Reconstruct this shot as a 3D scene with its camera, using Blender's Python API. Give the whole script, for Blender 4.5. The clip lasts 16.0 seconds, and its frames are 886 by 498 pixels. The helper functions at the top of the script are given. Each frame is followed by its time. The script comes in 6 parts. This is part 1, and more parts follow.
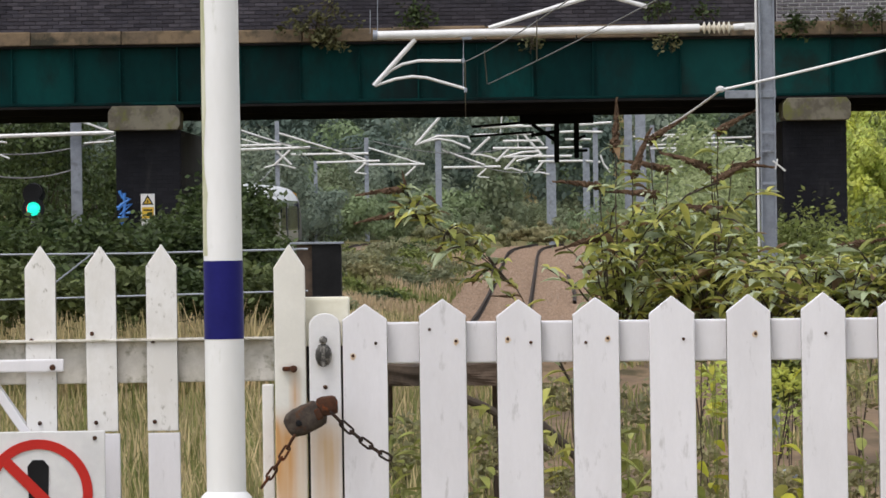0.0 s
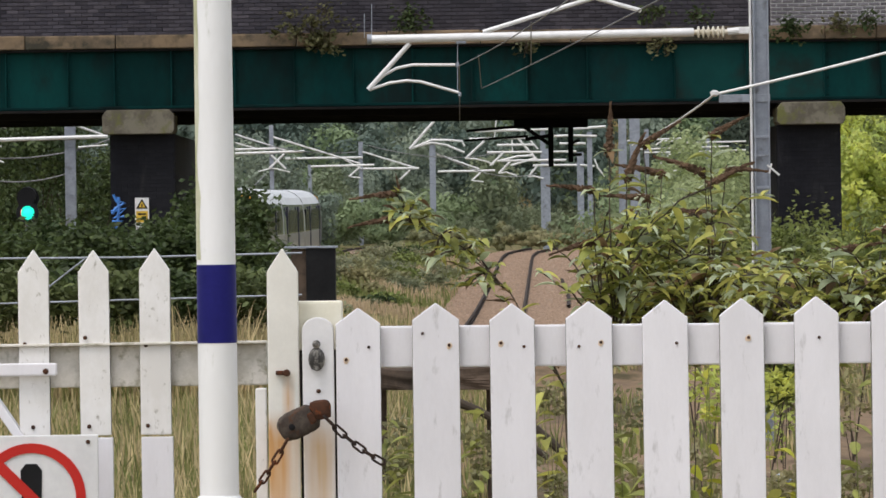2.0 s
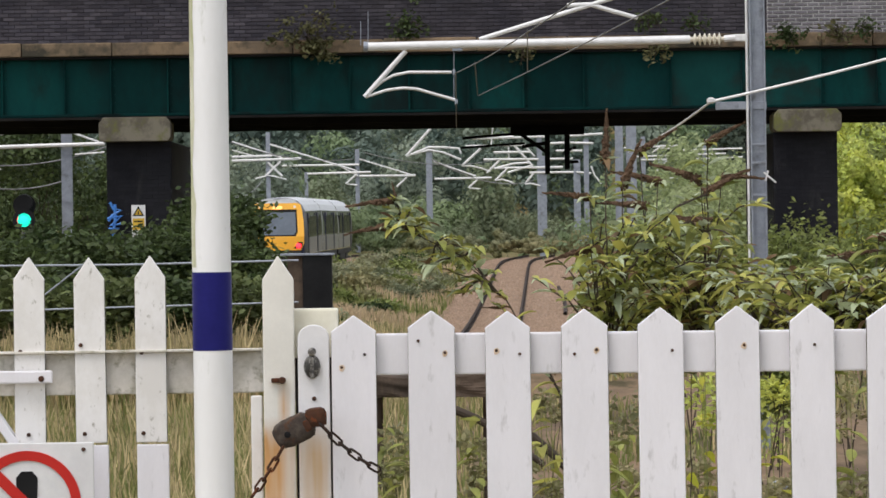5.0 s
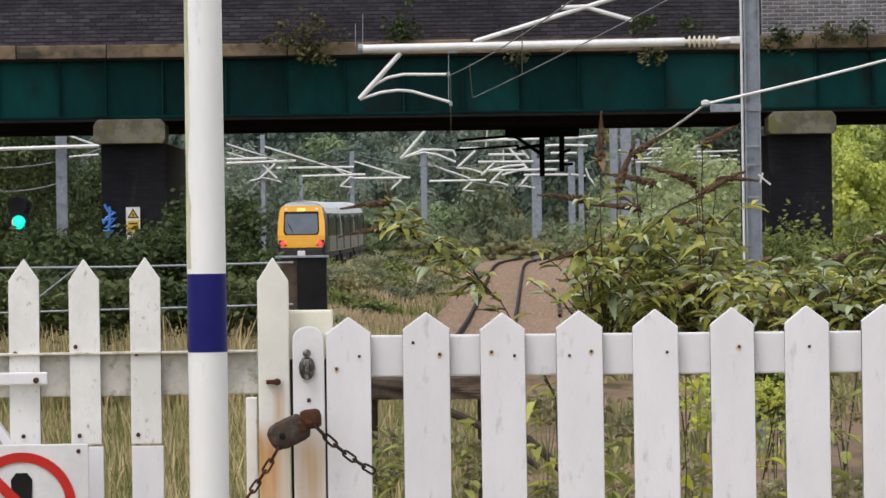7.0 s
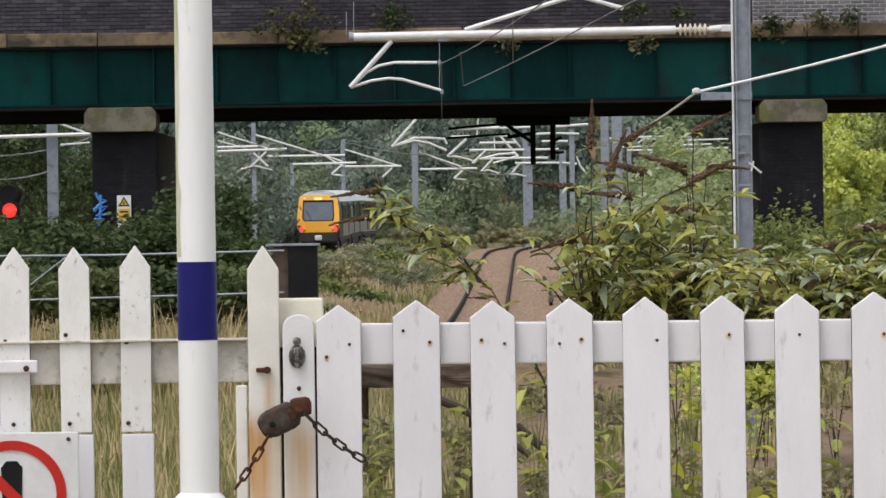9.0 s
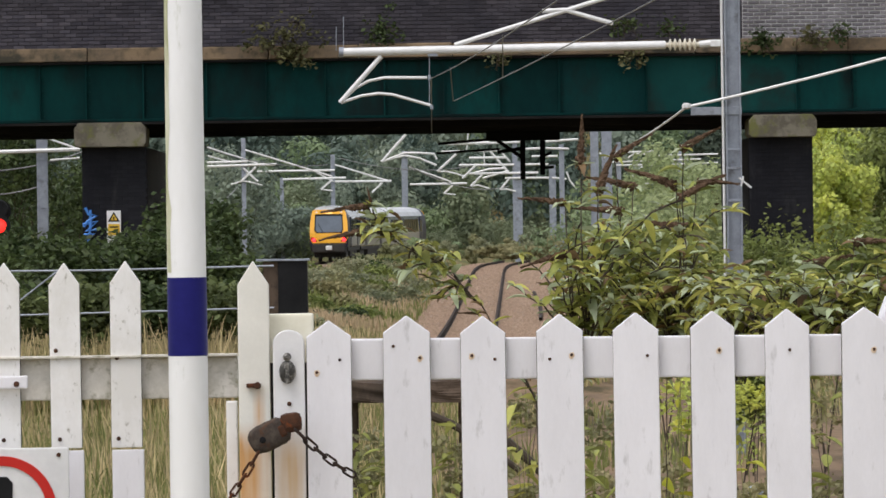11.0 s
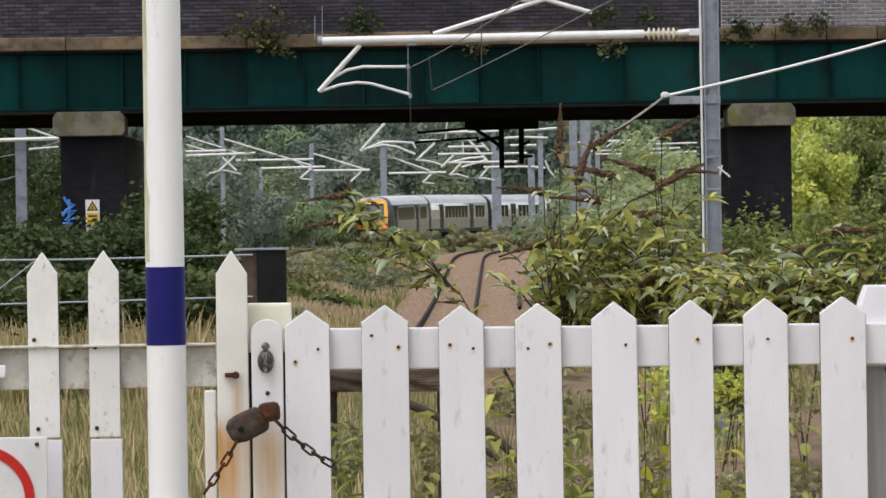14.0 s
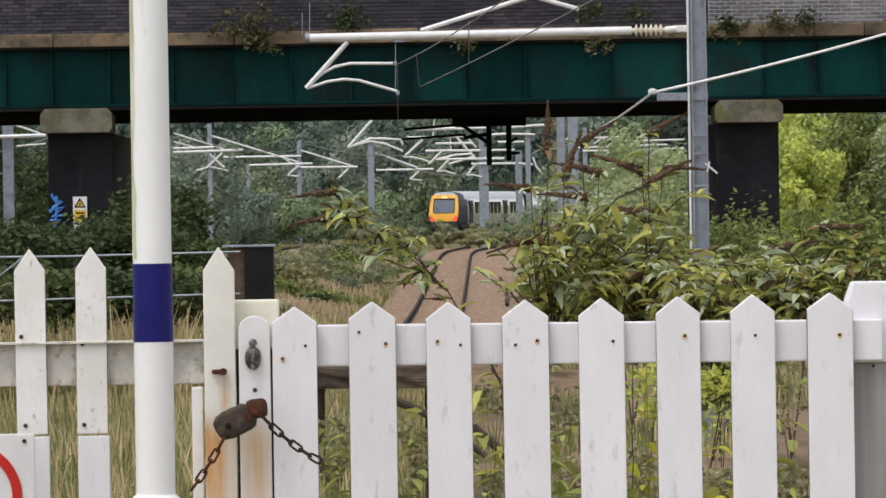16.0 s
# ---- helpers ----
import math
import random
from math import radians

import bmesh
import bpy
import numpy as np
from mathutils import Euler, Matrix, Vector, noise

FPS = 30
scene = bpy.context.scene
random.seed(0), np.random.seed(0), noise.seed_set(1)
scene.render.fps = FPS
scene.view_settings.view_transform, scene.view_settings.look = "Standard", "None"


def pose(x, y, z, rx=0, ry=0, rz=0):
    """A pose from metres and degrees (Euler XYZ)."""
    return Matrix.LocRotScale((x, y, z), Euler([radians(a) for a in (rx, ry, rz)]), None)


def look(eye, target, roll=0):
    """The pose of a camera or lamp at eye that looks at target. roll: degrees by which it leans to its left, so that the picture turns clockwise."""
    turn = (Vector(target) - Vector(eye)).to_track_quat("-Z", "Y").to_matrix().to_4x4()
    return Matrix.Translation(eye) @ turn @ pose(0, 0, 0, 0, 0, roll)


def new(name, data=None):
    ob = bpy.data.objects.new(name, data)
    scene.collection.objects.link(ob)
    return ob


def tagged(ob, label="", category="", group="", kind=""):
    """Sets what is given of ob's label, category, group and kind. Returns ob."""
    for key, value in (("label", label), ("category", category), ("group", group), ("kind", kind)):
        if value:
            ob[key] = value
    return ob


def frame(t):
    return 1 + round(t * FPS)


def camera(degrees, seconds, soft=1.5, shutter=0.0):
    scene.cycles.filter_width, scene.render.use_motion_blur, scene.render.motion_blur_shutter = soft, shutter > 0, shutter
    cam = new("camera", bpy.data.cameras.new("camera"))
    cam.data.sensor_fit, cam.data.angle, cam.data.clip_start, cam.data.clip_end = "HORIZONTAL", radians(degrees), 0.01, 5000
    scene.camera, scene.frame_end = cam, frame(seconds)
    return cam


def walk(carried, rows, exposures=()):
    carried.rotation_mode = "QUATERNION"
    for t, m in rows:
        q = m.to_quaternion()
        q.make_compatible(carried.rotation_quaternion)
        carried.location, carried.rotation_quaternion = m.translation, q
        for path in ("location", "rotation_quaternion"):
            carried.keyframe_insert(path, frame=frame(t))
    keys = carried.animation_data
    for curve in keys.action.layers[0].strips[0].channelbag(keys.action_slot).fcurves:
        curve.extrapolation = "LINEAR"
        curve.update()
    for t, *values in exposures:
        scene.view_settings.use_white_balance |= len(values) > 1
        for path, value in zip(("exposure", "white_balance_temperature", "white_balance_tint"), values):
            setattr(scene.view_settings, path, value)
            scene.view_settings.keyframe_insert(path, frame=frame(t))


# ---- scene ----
cam = camera(8.966, 16.0, soft=1.6)
# seconds, aside, height, turn, tilt, lean
ROWS = [
    (0.0, -0.0000, 2.7000, -0.0000, -0.4068, 0.831),
    (0.5, 0.0001, 2.6997, 0.0166, -0.3613, 0.812),
    (1.0, 0.0009, 2.6987, 0.0377, -0.3468, 0.830),
    (1.5, 0.0014, 2.6991, 0.0388, -0.3720, 0.817),
    (2.0, 0.0023, 2.6999, 0.0584, -0.3665, 0.810),
    (2.5, 0.0025, 2.7013, 0.0507, -0.3092, 0.829),
    (3.0, 0.0045, 2.6988, 0.0369, -0.2863, 0.823),
    (3.5, 0.0049, 2.6994, 0.0711, -0.2937, 0.816),
    (4.0, 0.0047, 2.7002, 0.0727, -0.2928, 0.814),
    (6.5, 0.0045, 2.7004, 0.1450, -0.2953, 0.820),
    (7.0, 0.0040, 2.6989, 0.1487, -0.2706, 0.809),
    (7.5, 0.0053, 2.6985, 0.1402, -0.2942, 0.816),
    (8.0, 0.0058, 2.6985, 0.1788, -0.2860, 0.820),
    (8.5, 0.0068, 2.6986, 0.2084, -0.3400, 0.810),
    (9.0, 0.0061, 2.6986, 0.2373, -0.3916, 0.808),
    (9.5, 0.0047, 2.6985, 0.2641, -0.3830, 0.827),
    (10.0, 0.0052, 2.6997, 0.2955, -0.3212, 0.831),
    (12.5, 0.0054, 2.6991, 0.4136, -0.2188, 0.841),
    (13.0, 0.0065, 2.6992, 0.4555, -0.3067, 0.841),
    (13.5, 0.0058, 2.7002, 0.5129, -0.3282, 0.853),
    (14.0, 0.0064, 2.7004, 0.5555, -0.3560, 0.849),
    (14.5, 0.0066, 2.7004, 0.6216, -0.3213, 0.855),
    (15.0, 0.0063, 2.6996, 0.6599, -0.3318, 0.868),
    (15.5, 0.0068, 2.7005, 0.6863, -0.3597, 0.872),
    (16.0, 0.0070, 2.6999, 0.6813, -0.3907, 0.874),
]


def cam_pose(x, z, turn, tilt, lean):
    a, b = radians(turn), radians(tilt)
    return look((x, 0, z), (x + math.tan(a) * 100, 100, z + math.tan(b) * 100 / math.cos(a)), -lean)


walk(cam, [(r[0], cam_pose(*r[1:])) for r in ROWS], exposures=[(0.0, 0.57, 6650, 12), (16.0, 0.57, 6650, 12)])

# ---- light: an overcast day ----
world = bpy.data.worlds.new("world")
scene.world = world
world.use_nodes = True
wn = world.node_tree
sky = wn.nodes.new("ShaderNodeTexSky")
sky.sky_type, sky.sun_disc = "NISHITA", False
sky.sun_elevation, sky.sun_rotation = radians(64), radians(221)
pale = wn.nodes.new("ShaderNodeHueSaturation")
pale.inputs["Saturation"].default_value = 0.3
wn.links.new(sky.outputs[0], pale.inputs["Color"])
wn.links.new(pale.outputs[0], wn.nodes["Background"].inputs[0])
wn.nodes["Background"].inputs[1].default_value = 0.15
sun = new("sun", bpy.data.lights.new("sun", "SUN"))
sun.data.energy, sun.data.angle, sun.data.color = 1.3, radians(30), (1, 0.97, 0.93)
sun.matrix_world = look((-14, -16, 45), (0, 0, 0))


# ---- materials ----
def surf(name, c1, c2, rough=0.7, metal=0.0, scale=8.0, fine=60.0, bump=0.15, dist=0.01, stain=None, amount=0.0,
         sscale=3.0, stretch=(1, 1, 1), island=0.0, piece=0.0, coat=0.0, trans=0.0, spec=0.5, lo=0.35, hi=0.65):
    """A surface with two scales of variation, stains, and a shade that differs from piece to piece."""
    m = bpy.data.materials.new(name)
    m.use_nodes = True
    t, b = m.node_tree, m.node_tree.nodes["Principled BSDF"]

    def node(kind, **kw):
        n = t.nodes.new(kind)
        for k, v in kw.items():
            n.inputs[k].default_value = v
        return n

    co = node("ShaderNodeTexCoord")
    mp = node("ShaderNodeMapping", Scale=stretch)
    info = t.nodes.new("ShaderNodeObjectInfo")
    far = t.nodes.new("ShaderNodeVectorMath")
    far.operation = "MULTIPLY_ADD"
    far.inputs[1].default_value = (41.0, 17.0, 29.0)
    t.links.new(info.outputs["Random"], far.inputs[0])
    t.links.new(co.outputs["Object"], far.inputs[2])
    t.links.new(far.outputs[0], mp.inputs["Vector"])
    n1 = node("ShaderNodeTexNoise", Scale=scale, Detail=6.0, Roughness=0.6)
    n2 = node("ShaderNodeTexNoise", Scale=fine, Detail=4.0, Roughness=0.7)
    for n in (n1, n2):
        t.links.new(mp.outputs[0], n.inputs["Vector"])
    add = t.nodes.new("ShaderNodeMath")
    add.operation = "MULTIPLY_ADD"
    add.inputs[1].default_value = 0.35
    t.links.new(n2.outputs[0], add.inputs[0])
    t.links.new(n1.outputs[0], add.inputs[2])
    rng = node("ShaderNodeMapRange")
    rng.inputs["From Min"].default_value, rng.inputs["From Max"].default_value = lo + 0.17, hi + 0.17
    t.links.new(add.outputs[0], rng.inputs["Value"])
    mix = t.nodes.new("ShaderNodeMix")
    mix.data_type = "RGBA"
    mix.inputs["A"].default_value, mix.inputs["B"].default_value = (*c1, 1), (*c2, 1)
    t.links.new(rng.outputs[0], mix.inputs["Factor"])
    col = mix.outputs["Result"]
    if stain:
        n3 = node("ShaderNodeTexNoise", Scale=sscale, Detail=7.0, Roughness=0.65)
        t.links.new(mp.outputs[0], n3.inputs["Vector"])
        r3 = node("ShaderNodeMapRange")
        r3.inputs["From Min"].default_value, r3.inputs["From Max"].default_value = 0.62 - 0.3 * amount, 0.72 - 0.2 * amount
        t.links.new(n3.outputs[0], r3.inputs["Value"])
        mx = t.nodes.new("ShaderNodeMix")
        mx.data_type = "RGBA"
        mx.inputs["B"].default_value = (*stain, 1)
        t.links.new(r3.outputs[0], mx.inputs["Factor"])
        t.links.new(col, mx.inputs["A"])
        col = mx.outputs["Result"]
    for amt, kind, out in ((island, "ShaderNodeNewGeometry", "Random Per Island"), (piece, "ShaderNodeObjectInfo", "Random")):
        if amt:
            g = t.nodes.new(kind)
            r = node("ShaderNodeMapRange")
            r.inputs["To Min"].default_value, r.inputs["To Max"].default_value = 1 - amt, 1 + amt
            t.links.new(g.outputs[out], r.inputs["Value"])
            hs = t.nodes.new("ShaderNodeHueSaturation")
            t.links.new(r.outputs[0], hs.inputs["Value"])
            t.links.new(col, hs.inputs["Color"])
            col = hs.outputs[0]
    t.links.new(col, b.inputs["Base Color"])
    b.inputs["Roughness"].default_value, b.inputs["Metallic"].default_value = rough, metal
    b.inputs["Coat Weight"].default_value = coat
    b.inputs["Specular IOR Level"].default_value = spec
    if bump:
        bp = node("ShaderNodeBump", Strength=bump, Distance=dist)
        t.links.new(add.outputs[0], bp.inputs["Height"])
        t.links.new(bp.outputs[0], b.inputs["Normal"])
    if trans:
        tr = t.nodes.new("ShaderNodeBsdfTranslucent")
        t.links.new(col, tr.inputs["Color"])
        ms = t.nodes.new("ShaderNodeMixShader")
        ms.inputs[0].default_value = trans
        t.links.new(b.outputs[0], ms.inputs[1])
        t.links.new(tr.outputs[0], ms.inputs[2])
        t.links.new(ms.outputs[0], t.nodes["Material Output"].inputs["Surface"])
    return m


def glow(name, colour, strength):
    m = bpy.data.materials.new(name)
    m.use_nodes = True
    b = m.node_tree.nodes["Principled BSDF"]
    b.inputs["Base Color"].default_value = (*colour, 1)
    b.inputs["Emission Color"].default_value = (*colour, 1)
    b.inputs["Emission Strength"].default_value = strength
    return m


def leafy(name, c1, c2, island=0.35, scale=0.6, rough=0.55, trans=0.35):
    return surf(name, c1, c2, rough=rough, scale=scale, fine=scale * 9, bump=0.0, island=island, trans=trans, spec=0.25)


WHITE = surf("white_paint", (0.79, 0.775, 0.81), (0.73, 0.715, 0.745), 0.45, scale=7, fine=120, bump=0.08, dist=0.002,
             stain=(0.57, 0.555, 0.57), amount=0.07, sscale=22, stretch=(1.6, 1, 0.5), piece=0.03)
OLDWHITE = surf("worn_white_paint", (0.79, 0.775, 0.76), (0.70, 0.68, 0.65), 0.6, scale=12, fine=110, bump=0.15, dist=0.003,
                stain=(0.34, 0.32, 0.27), amount=0.06, sscale=60, stretch=(1, 1, 0.6), piece=0.05)
DIRTYWHITE = surf("dirty_white_paint", (0.74, 0.70, 0.64), (0.52, 0.49, 0.42), 0.75, scale=14, fine=90, bump=0.2, dist=0.003,
                  stain=(0.27, 0.25, 0.16), amount=0.34, sscale=22)
CREAM = surf("cream_paint", (0.78, 0.75, 0.62), (0.70, 0.66, 0.52), 0.5, scale=10, fine=90, bump=0.06, dist=0.002)
EDGE = surf("dark_board_side", (0.10, 0.09, 0.07), (0.20, 0.19, 0.16), 0.9, scale=14, fine=90, bump=0.2, dist=0.002)
GREYWOOD = surf("bare_grey_timber", (0.34, 0.33, 0.32), (0.25, 0.24, 0.23), 0.85, scale=6, fine=60, stretch=(4, 4, 0.3), bump=0.3, dist=0.003)
POLEWHITE = surf("pole_white_paint", (0.82, 0.82, 0.83), (0.76, 0.76, 0.76), 0.35, scale=7, fine=60, bump=0.05, dist=0.002,
                 stain=(0.45, 0.46, 0.38), amount=0.1, sscale=16, stretch=(1, 1, 0.3))
NAVY = surf("navy_paint", (0.010, 0.010, 0.105), (0.014, 0.014, 0.135), 0.45, scale=8, fine=80, bump=0.05, dist=0.002, spec=0.12)
ALGAE = surf("green_algae", (0.30, 0.31, 0.12), (0.62, 0.62, 0.48), 0.8, scale=14, fine=80, stretch=(1, 1, 0.25), bump=0.1, dist=0.002)
RUST = surf("rusty_iron", (0.085, 0.035, 0.018), (0.04, 0.024, 0.018), 0.85, metal=0.1, scale=40, fine=200, bump=0.5, dist=0.003,
            stain=(0.19, 0.05, 0.012), amount=0.35, sscale=40, spec=0.2)
CHAINIRON = surf("dark_brown_chain_iron", (0.045, 0.024, 0.016), (0.022, 0.017, 0.015), 0.8, metal=0.1, scale=60, fine=200, bump=0.3, dist=0.002, spec=0.2)
LOCKIRON = surf("grey_brown_lock_iron", (0.095, 0.077, 0.064), (0.05, 0.04, 0.034), 0.85, metal=0.1, scale=50, fine=220, bump=0.5, dist=0.003,
                stain=(0.085, 0.042, 0.024), amount=0.25, sscale=45, spec=0.15)
# pale blotches put wear and the latch's white highlights into the iron's colour
IRON = surf("dull_dark_iron", (0.09, 0.085, 0.08), (0.05, 0.048, 0.045), 0.6, metal=0.5, scale=50, fine=200, bump=0.3, dist=0.002,
            stain=(0.40, 0.38, 0.35), amount=0.42, sscale=55)
NAIL = surf("rusted_nail", (0.10, 0.035, 0.012), (0.03, 0.02, 0.018), 0.8, metal=0.3, scale=100, fine=300)
RUSTMARK = surf("rust_marked_paint", (0.76, 0.66, 0.55), (0.68, 0.50, 0.33), 0.6, scale=90, fine=200, bump=0.05)
STEEL = surf("galvanised_steel", (0.30, 0.33, 0.38), (0.22, 0.24, 0.28), 0.5, metal=0.35, scale=5, fine=40, bump=0.05,
             stain=(0.16, 0.17, 0.19), amount=0.2, sscale=4)
PALESTEEL = surf("pale_steel_tube", (0.72, 0.72, 0.72), (0.60, 0.60, 0.60), 0.45, metal=0.1, scale=6, fine=50, bump=0.03)
INSUL = surf("cream_insulator", (0.70, 0.66, 0.55), (0.58, 0.53, 0.43), 0.35, scale=20, fine=90, coat=0.3)
WIRE = surf("grey_wire", (0.22, 0.22, 0.23), (0.15, 0.15, 0.16), 0.5, metal=0.5)
GREEN = surf("dark_green_girder_paint", (0.0022, 0.037, 0.0345), (0.0014, 0.021, 0.0215), 0.5, scale=0.6, fine=9, bump=0.1, dist=0.01,
             stain=(0.005, 0.013, 0.013), amount=0.4, sscale=0.7, stretch=(1, 1, 0.5), piece=0.3, spec=0.05)
GREENLIGHT = surf("faded_green_girder_paint", (0.0048, 0.054, 0.050), (0.003, 0.040, 0.038), 0.5, scale=0.8, fine=9, bump=0.1, dist=0.01,
                  stain=(0.01, 0.028, 0.026), amount=0.3, sscale=1.0, piece=0.1, spec=0.07)
SOOT_SHADE = surf("sooty_steel_and_gap_shade", (0.010, 0.010, 0.011), (0.018, 0.017, 0.016), 0.85, scale=1.5, fine=15, bump=0.2, spec=0.05)
BRICK = surf("dark_blue_brick", (0.040, 0.038, 0.048), (0.066, 0.060, 0.070), 0.75, scale=1.2, fine=25, bump=0.15, island=0.25, piece=0.25, spec=0.12)
BRICKPALE = surf("weathered_grey_brick", (0.20, 0.19, 0.205), (0.13, 0.122, 0.135), 0.8, scale=1.5, fine=25, bump=0.15, island=0.25, piece=0.25, spec=0.2)
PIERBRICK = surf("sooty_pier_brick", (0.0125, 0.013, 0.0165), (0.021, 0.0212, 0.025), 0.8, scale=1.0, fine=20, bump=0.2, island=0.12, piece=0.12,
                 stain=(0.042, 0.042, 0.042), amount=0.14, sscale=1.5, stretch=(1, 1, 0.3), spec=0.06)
MORTAR = surf("dark_mortar", (0.052, 0.049, 0.055), (0.038, 0.036, 0.041), 0.9, scale=2, fine=30, bump=0.2, spec=0.1)
MORTARPALE = surf("pale_mortar", (0.60, 0.585, 0.58), (0.46, 0.45, 0.45), 0.9, scale=2, fine=30, bump=0.2)
STONE = surf("ochre_sandstone", (0.215, 0.155, 0.098), (0.13, 0.10, 0.072), 0.9, scale=1.5, fine=18, bump=0.5, dist=0.03,
             stain=(0.045, 0.042, 0.032), amount=0.4, sscale=1.2, piece=0.25, spec=0.15)
CAPSTONE = surf("mossy_cap_stone", (0.17, 0.155, 0.12), (0.10, 0.09, 0.07), 0.9, scale=2.5, fine=18, bump=0.5, dist=0.02,
                stain=(0.12, 0.122, 0.045), amount=0.36, sscale=2.6, lo=0.42, hi=0.58, spec=0.15)
BALLAST = surf("brown_ballast", (0.33, 0.235, 0.17), (0.245, 0.175, 0.125), 0.95, scale=0.9, fine=12, bump=0.3, dist=0.03,
               stain=(0.19, 0.14, 0.10), amount=0.3, sscale=0.8, stretch=(1, 0.12, 1), spec=0.1)
STONES = surf("brown_ballast_stones", (0.33, 0.235, 0.17), (0.25, 0.18, 0.13), 0.95, scale=3, fine=30, bump=0.0, island=0.12, spec=0.1)
RAIL = surf("rusty_rail", (0.040, 0.026, 0.020), (0.028, 0.020, 0.016), 0.8, scale=2, fine=20, spec=0.15)
BANK = surf("reddish_bank_earth", (0.26, 0.18, 0.112), (0.135, 0.098, 0.068), 0.95, scale=0.8, fine=8.0, bump=0.4, dist=0.05,
            stain=(0.07, 0.060, 0.032), amount=0.4, sscale=0.7, stretch=(1, 0.2, 1), spec=0.1)
EARTH = surf("dry_grassy_earth", (0.085, 0.085, 0.030), (0.21, 0.16, 0.075), 0.95, scale=0.22, fine=3.0, bump=0.5, dist=0.1,
             stain=(0.055, 0.075, 0.022), amount=0.45, sscale=0.15, spec=0.1)
CONCRETE = surf("dirty_brown_concrete", (0.11, 0.08, 0.06), (0.06, 0.045, 0.034), 0.95, scale=3, fine=40, bump=0.4, dist=0.02,
                stain=(0.045, 0.036, 0.028), amount=0.4, sscale=2, spec=0.1)
BLACK = surf("black_paint", (0.008, 0.008, 0.009), (0.014, 0.014, 0.015), 0.5, scale=4, fine=30, spec=0.12)
BARK = surf("brown_stem", (0.055, 0.038, 0.022), (0.035, 0.026, 0.018), 0.85, scale=10, fine=70, bump=0.4)
DRYGRASS = leafy("dry_straw_grass", (0.60, 0.47, 0.27), (0.33, 0.29, 0.13), 0.35, 0.6)
GREENGRASS = leafy("green_grass", (0.16, 0.19, 0.06), (0.25, 0.25, 0.09), 0.3, 1.0)
LEAF_DARK = leafy("dark_green_leaves", (0.036, 0.060, 0.022), (0.085, 0.115, 0.038), 0.45, 0.9)
LEAF_MID = leafy("green_leaves", (0.13, 0.17, 0.05), (0.23, 0.26, 0.075), 0.4, 0.9)
LEAF_LIGHT = leafy("yellow_green_leaves", (0.62, 0.64, 0.15), (0.36, 0.46, 0.14), 0.35, 0.5, trans=0.45)
LEAF_OLIVE = leafy("olive_scrub_leaves", (0.31, 0.28, 0.145), (0.20, 0.205, 0.10), 0.28, 0.5)
LEAF_WALL = leafy("dull_olive_wall_weed", (0.13, 0.125, 0.055), (0.075, 0.08, 0.035), 0.3, 0.9)
LEAF_DULL = leafy("dull_green_leaves", (0.075, 0.10, 0.036), (0.14, 0.165, 0.06), 0.4, 0.9)
LEAF_SCRUB = leafy("grey_green_scrub_leaves", (0.27, 0.27, 0.155), (0.17, 0.19, 0.11), 0.25, 0.5)
BANKSTRAW = leafy("pale_bank_straw", (0.60, 0.45, 0.29), (0.36, 0.28, 0.16), 0.2, 0.35)
# distance haze is mixed into these leaf colours: paler or bluer than near leaves
LEAF_HAZE = leafy("haze_paled_leaves", (0.39, 0.45, 0.23), (0.28, 0.335, 0.165), 0.25, 0.6, trans=0.45)
WOOD_DARK = leafy("haze_tinted_deep_wood_leaves", (0.085, 0.125, 0.105), (0.155, 0.20, 0.155), 0.06, 0.1, trans=0.3)
WOOD_OLIVE = leafy("haze_tinted_olive_wood_leaves", (0.24, 0.275, 0.165), (0.16, 0.20, 0.125), 0.06, 0.1, trans=0.35)
WOOD_GREEN = leafy("haze_tinted_fresh_wood_leaves", (0.15, 0.215, 0.115), (0.21, 0.275, 0.14), 0.06, 0.1, trans=0.35)
LEAF_FAR = leafy("haze_tinted_wood_leaves", (0.17, 0.22, 0.175), (0.28, 0.325, 0.24), 0.07, 0.11)
LEAF_FAR_PALE = leafy("haze_tinted_pale_leaves", (0.27, 0.34, 0.17), (0.18, 0.24, 0.13), 0.1, 0.2)
BUD_LEAF = leafy("buddleia_leaves", (0.19, 0.225, 0.055), (0.37, 0.38, 0.11), 0.42, 3.0, 0.5)
BUD_YELLOW = leafy("yellowing_buddleia_leaves", (0.50, 0.47, 0.12), (0.36, 0.37, 0.10), 0.3, 2.5, 0.5)
BUD_SILVER = leafy("silvery_buddleia_leaves", (0.50, 0.56, 0.40), (0.36, 0.42, 0.25), 0.3, 2.5, 0.5)
BUD_BROWN = leafy("withered_buddleia_leaves", (0.16, 0.10, 0.055), (0.26, 0.17, 0.09), 0.3, 2.5, 0.6)
BRIGHTYEL = leafy("yellow_ragwort_leaves", (0.52, 0.48, 0.05), (0.36, 0.38, 0.05), 0.3, 4)
SEED = surf("brown_dead_flower", (0.075, 0.047, 0.032), (0.14, 0.09, 0.058), 0.95, scale=20, fine=120, bump=0.8, dist=0.02, island=0.3, spec=0.1)
TRAINYEL = surf("yellow_train_front", (0.80, 0.40, 0.02), (0.74, 0.36, 0.02), 0.35, scale=1, fine=12, bump=0.02, coat=0.4)
TRAINWHITE = surf("pale_grey_train_side", (0.62, 0.635, 0.65), (0.54, 0.55, 0.56), 0.16, scale=0.8, fine=8, bump=0.01, spec=0.5, coat=1.0,
                  stain=(0.34, 0.33, 0.31), amount=0.15, sscale=0.7)
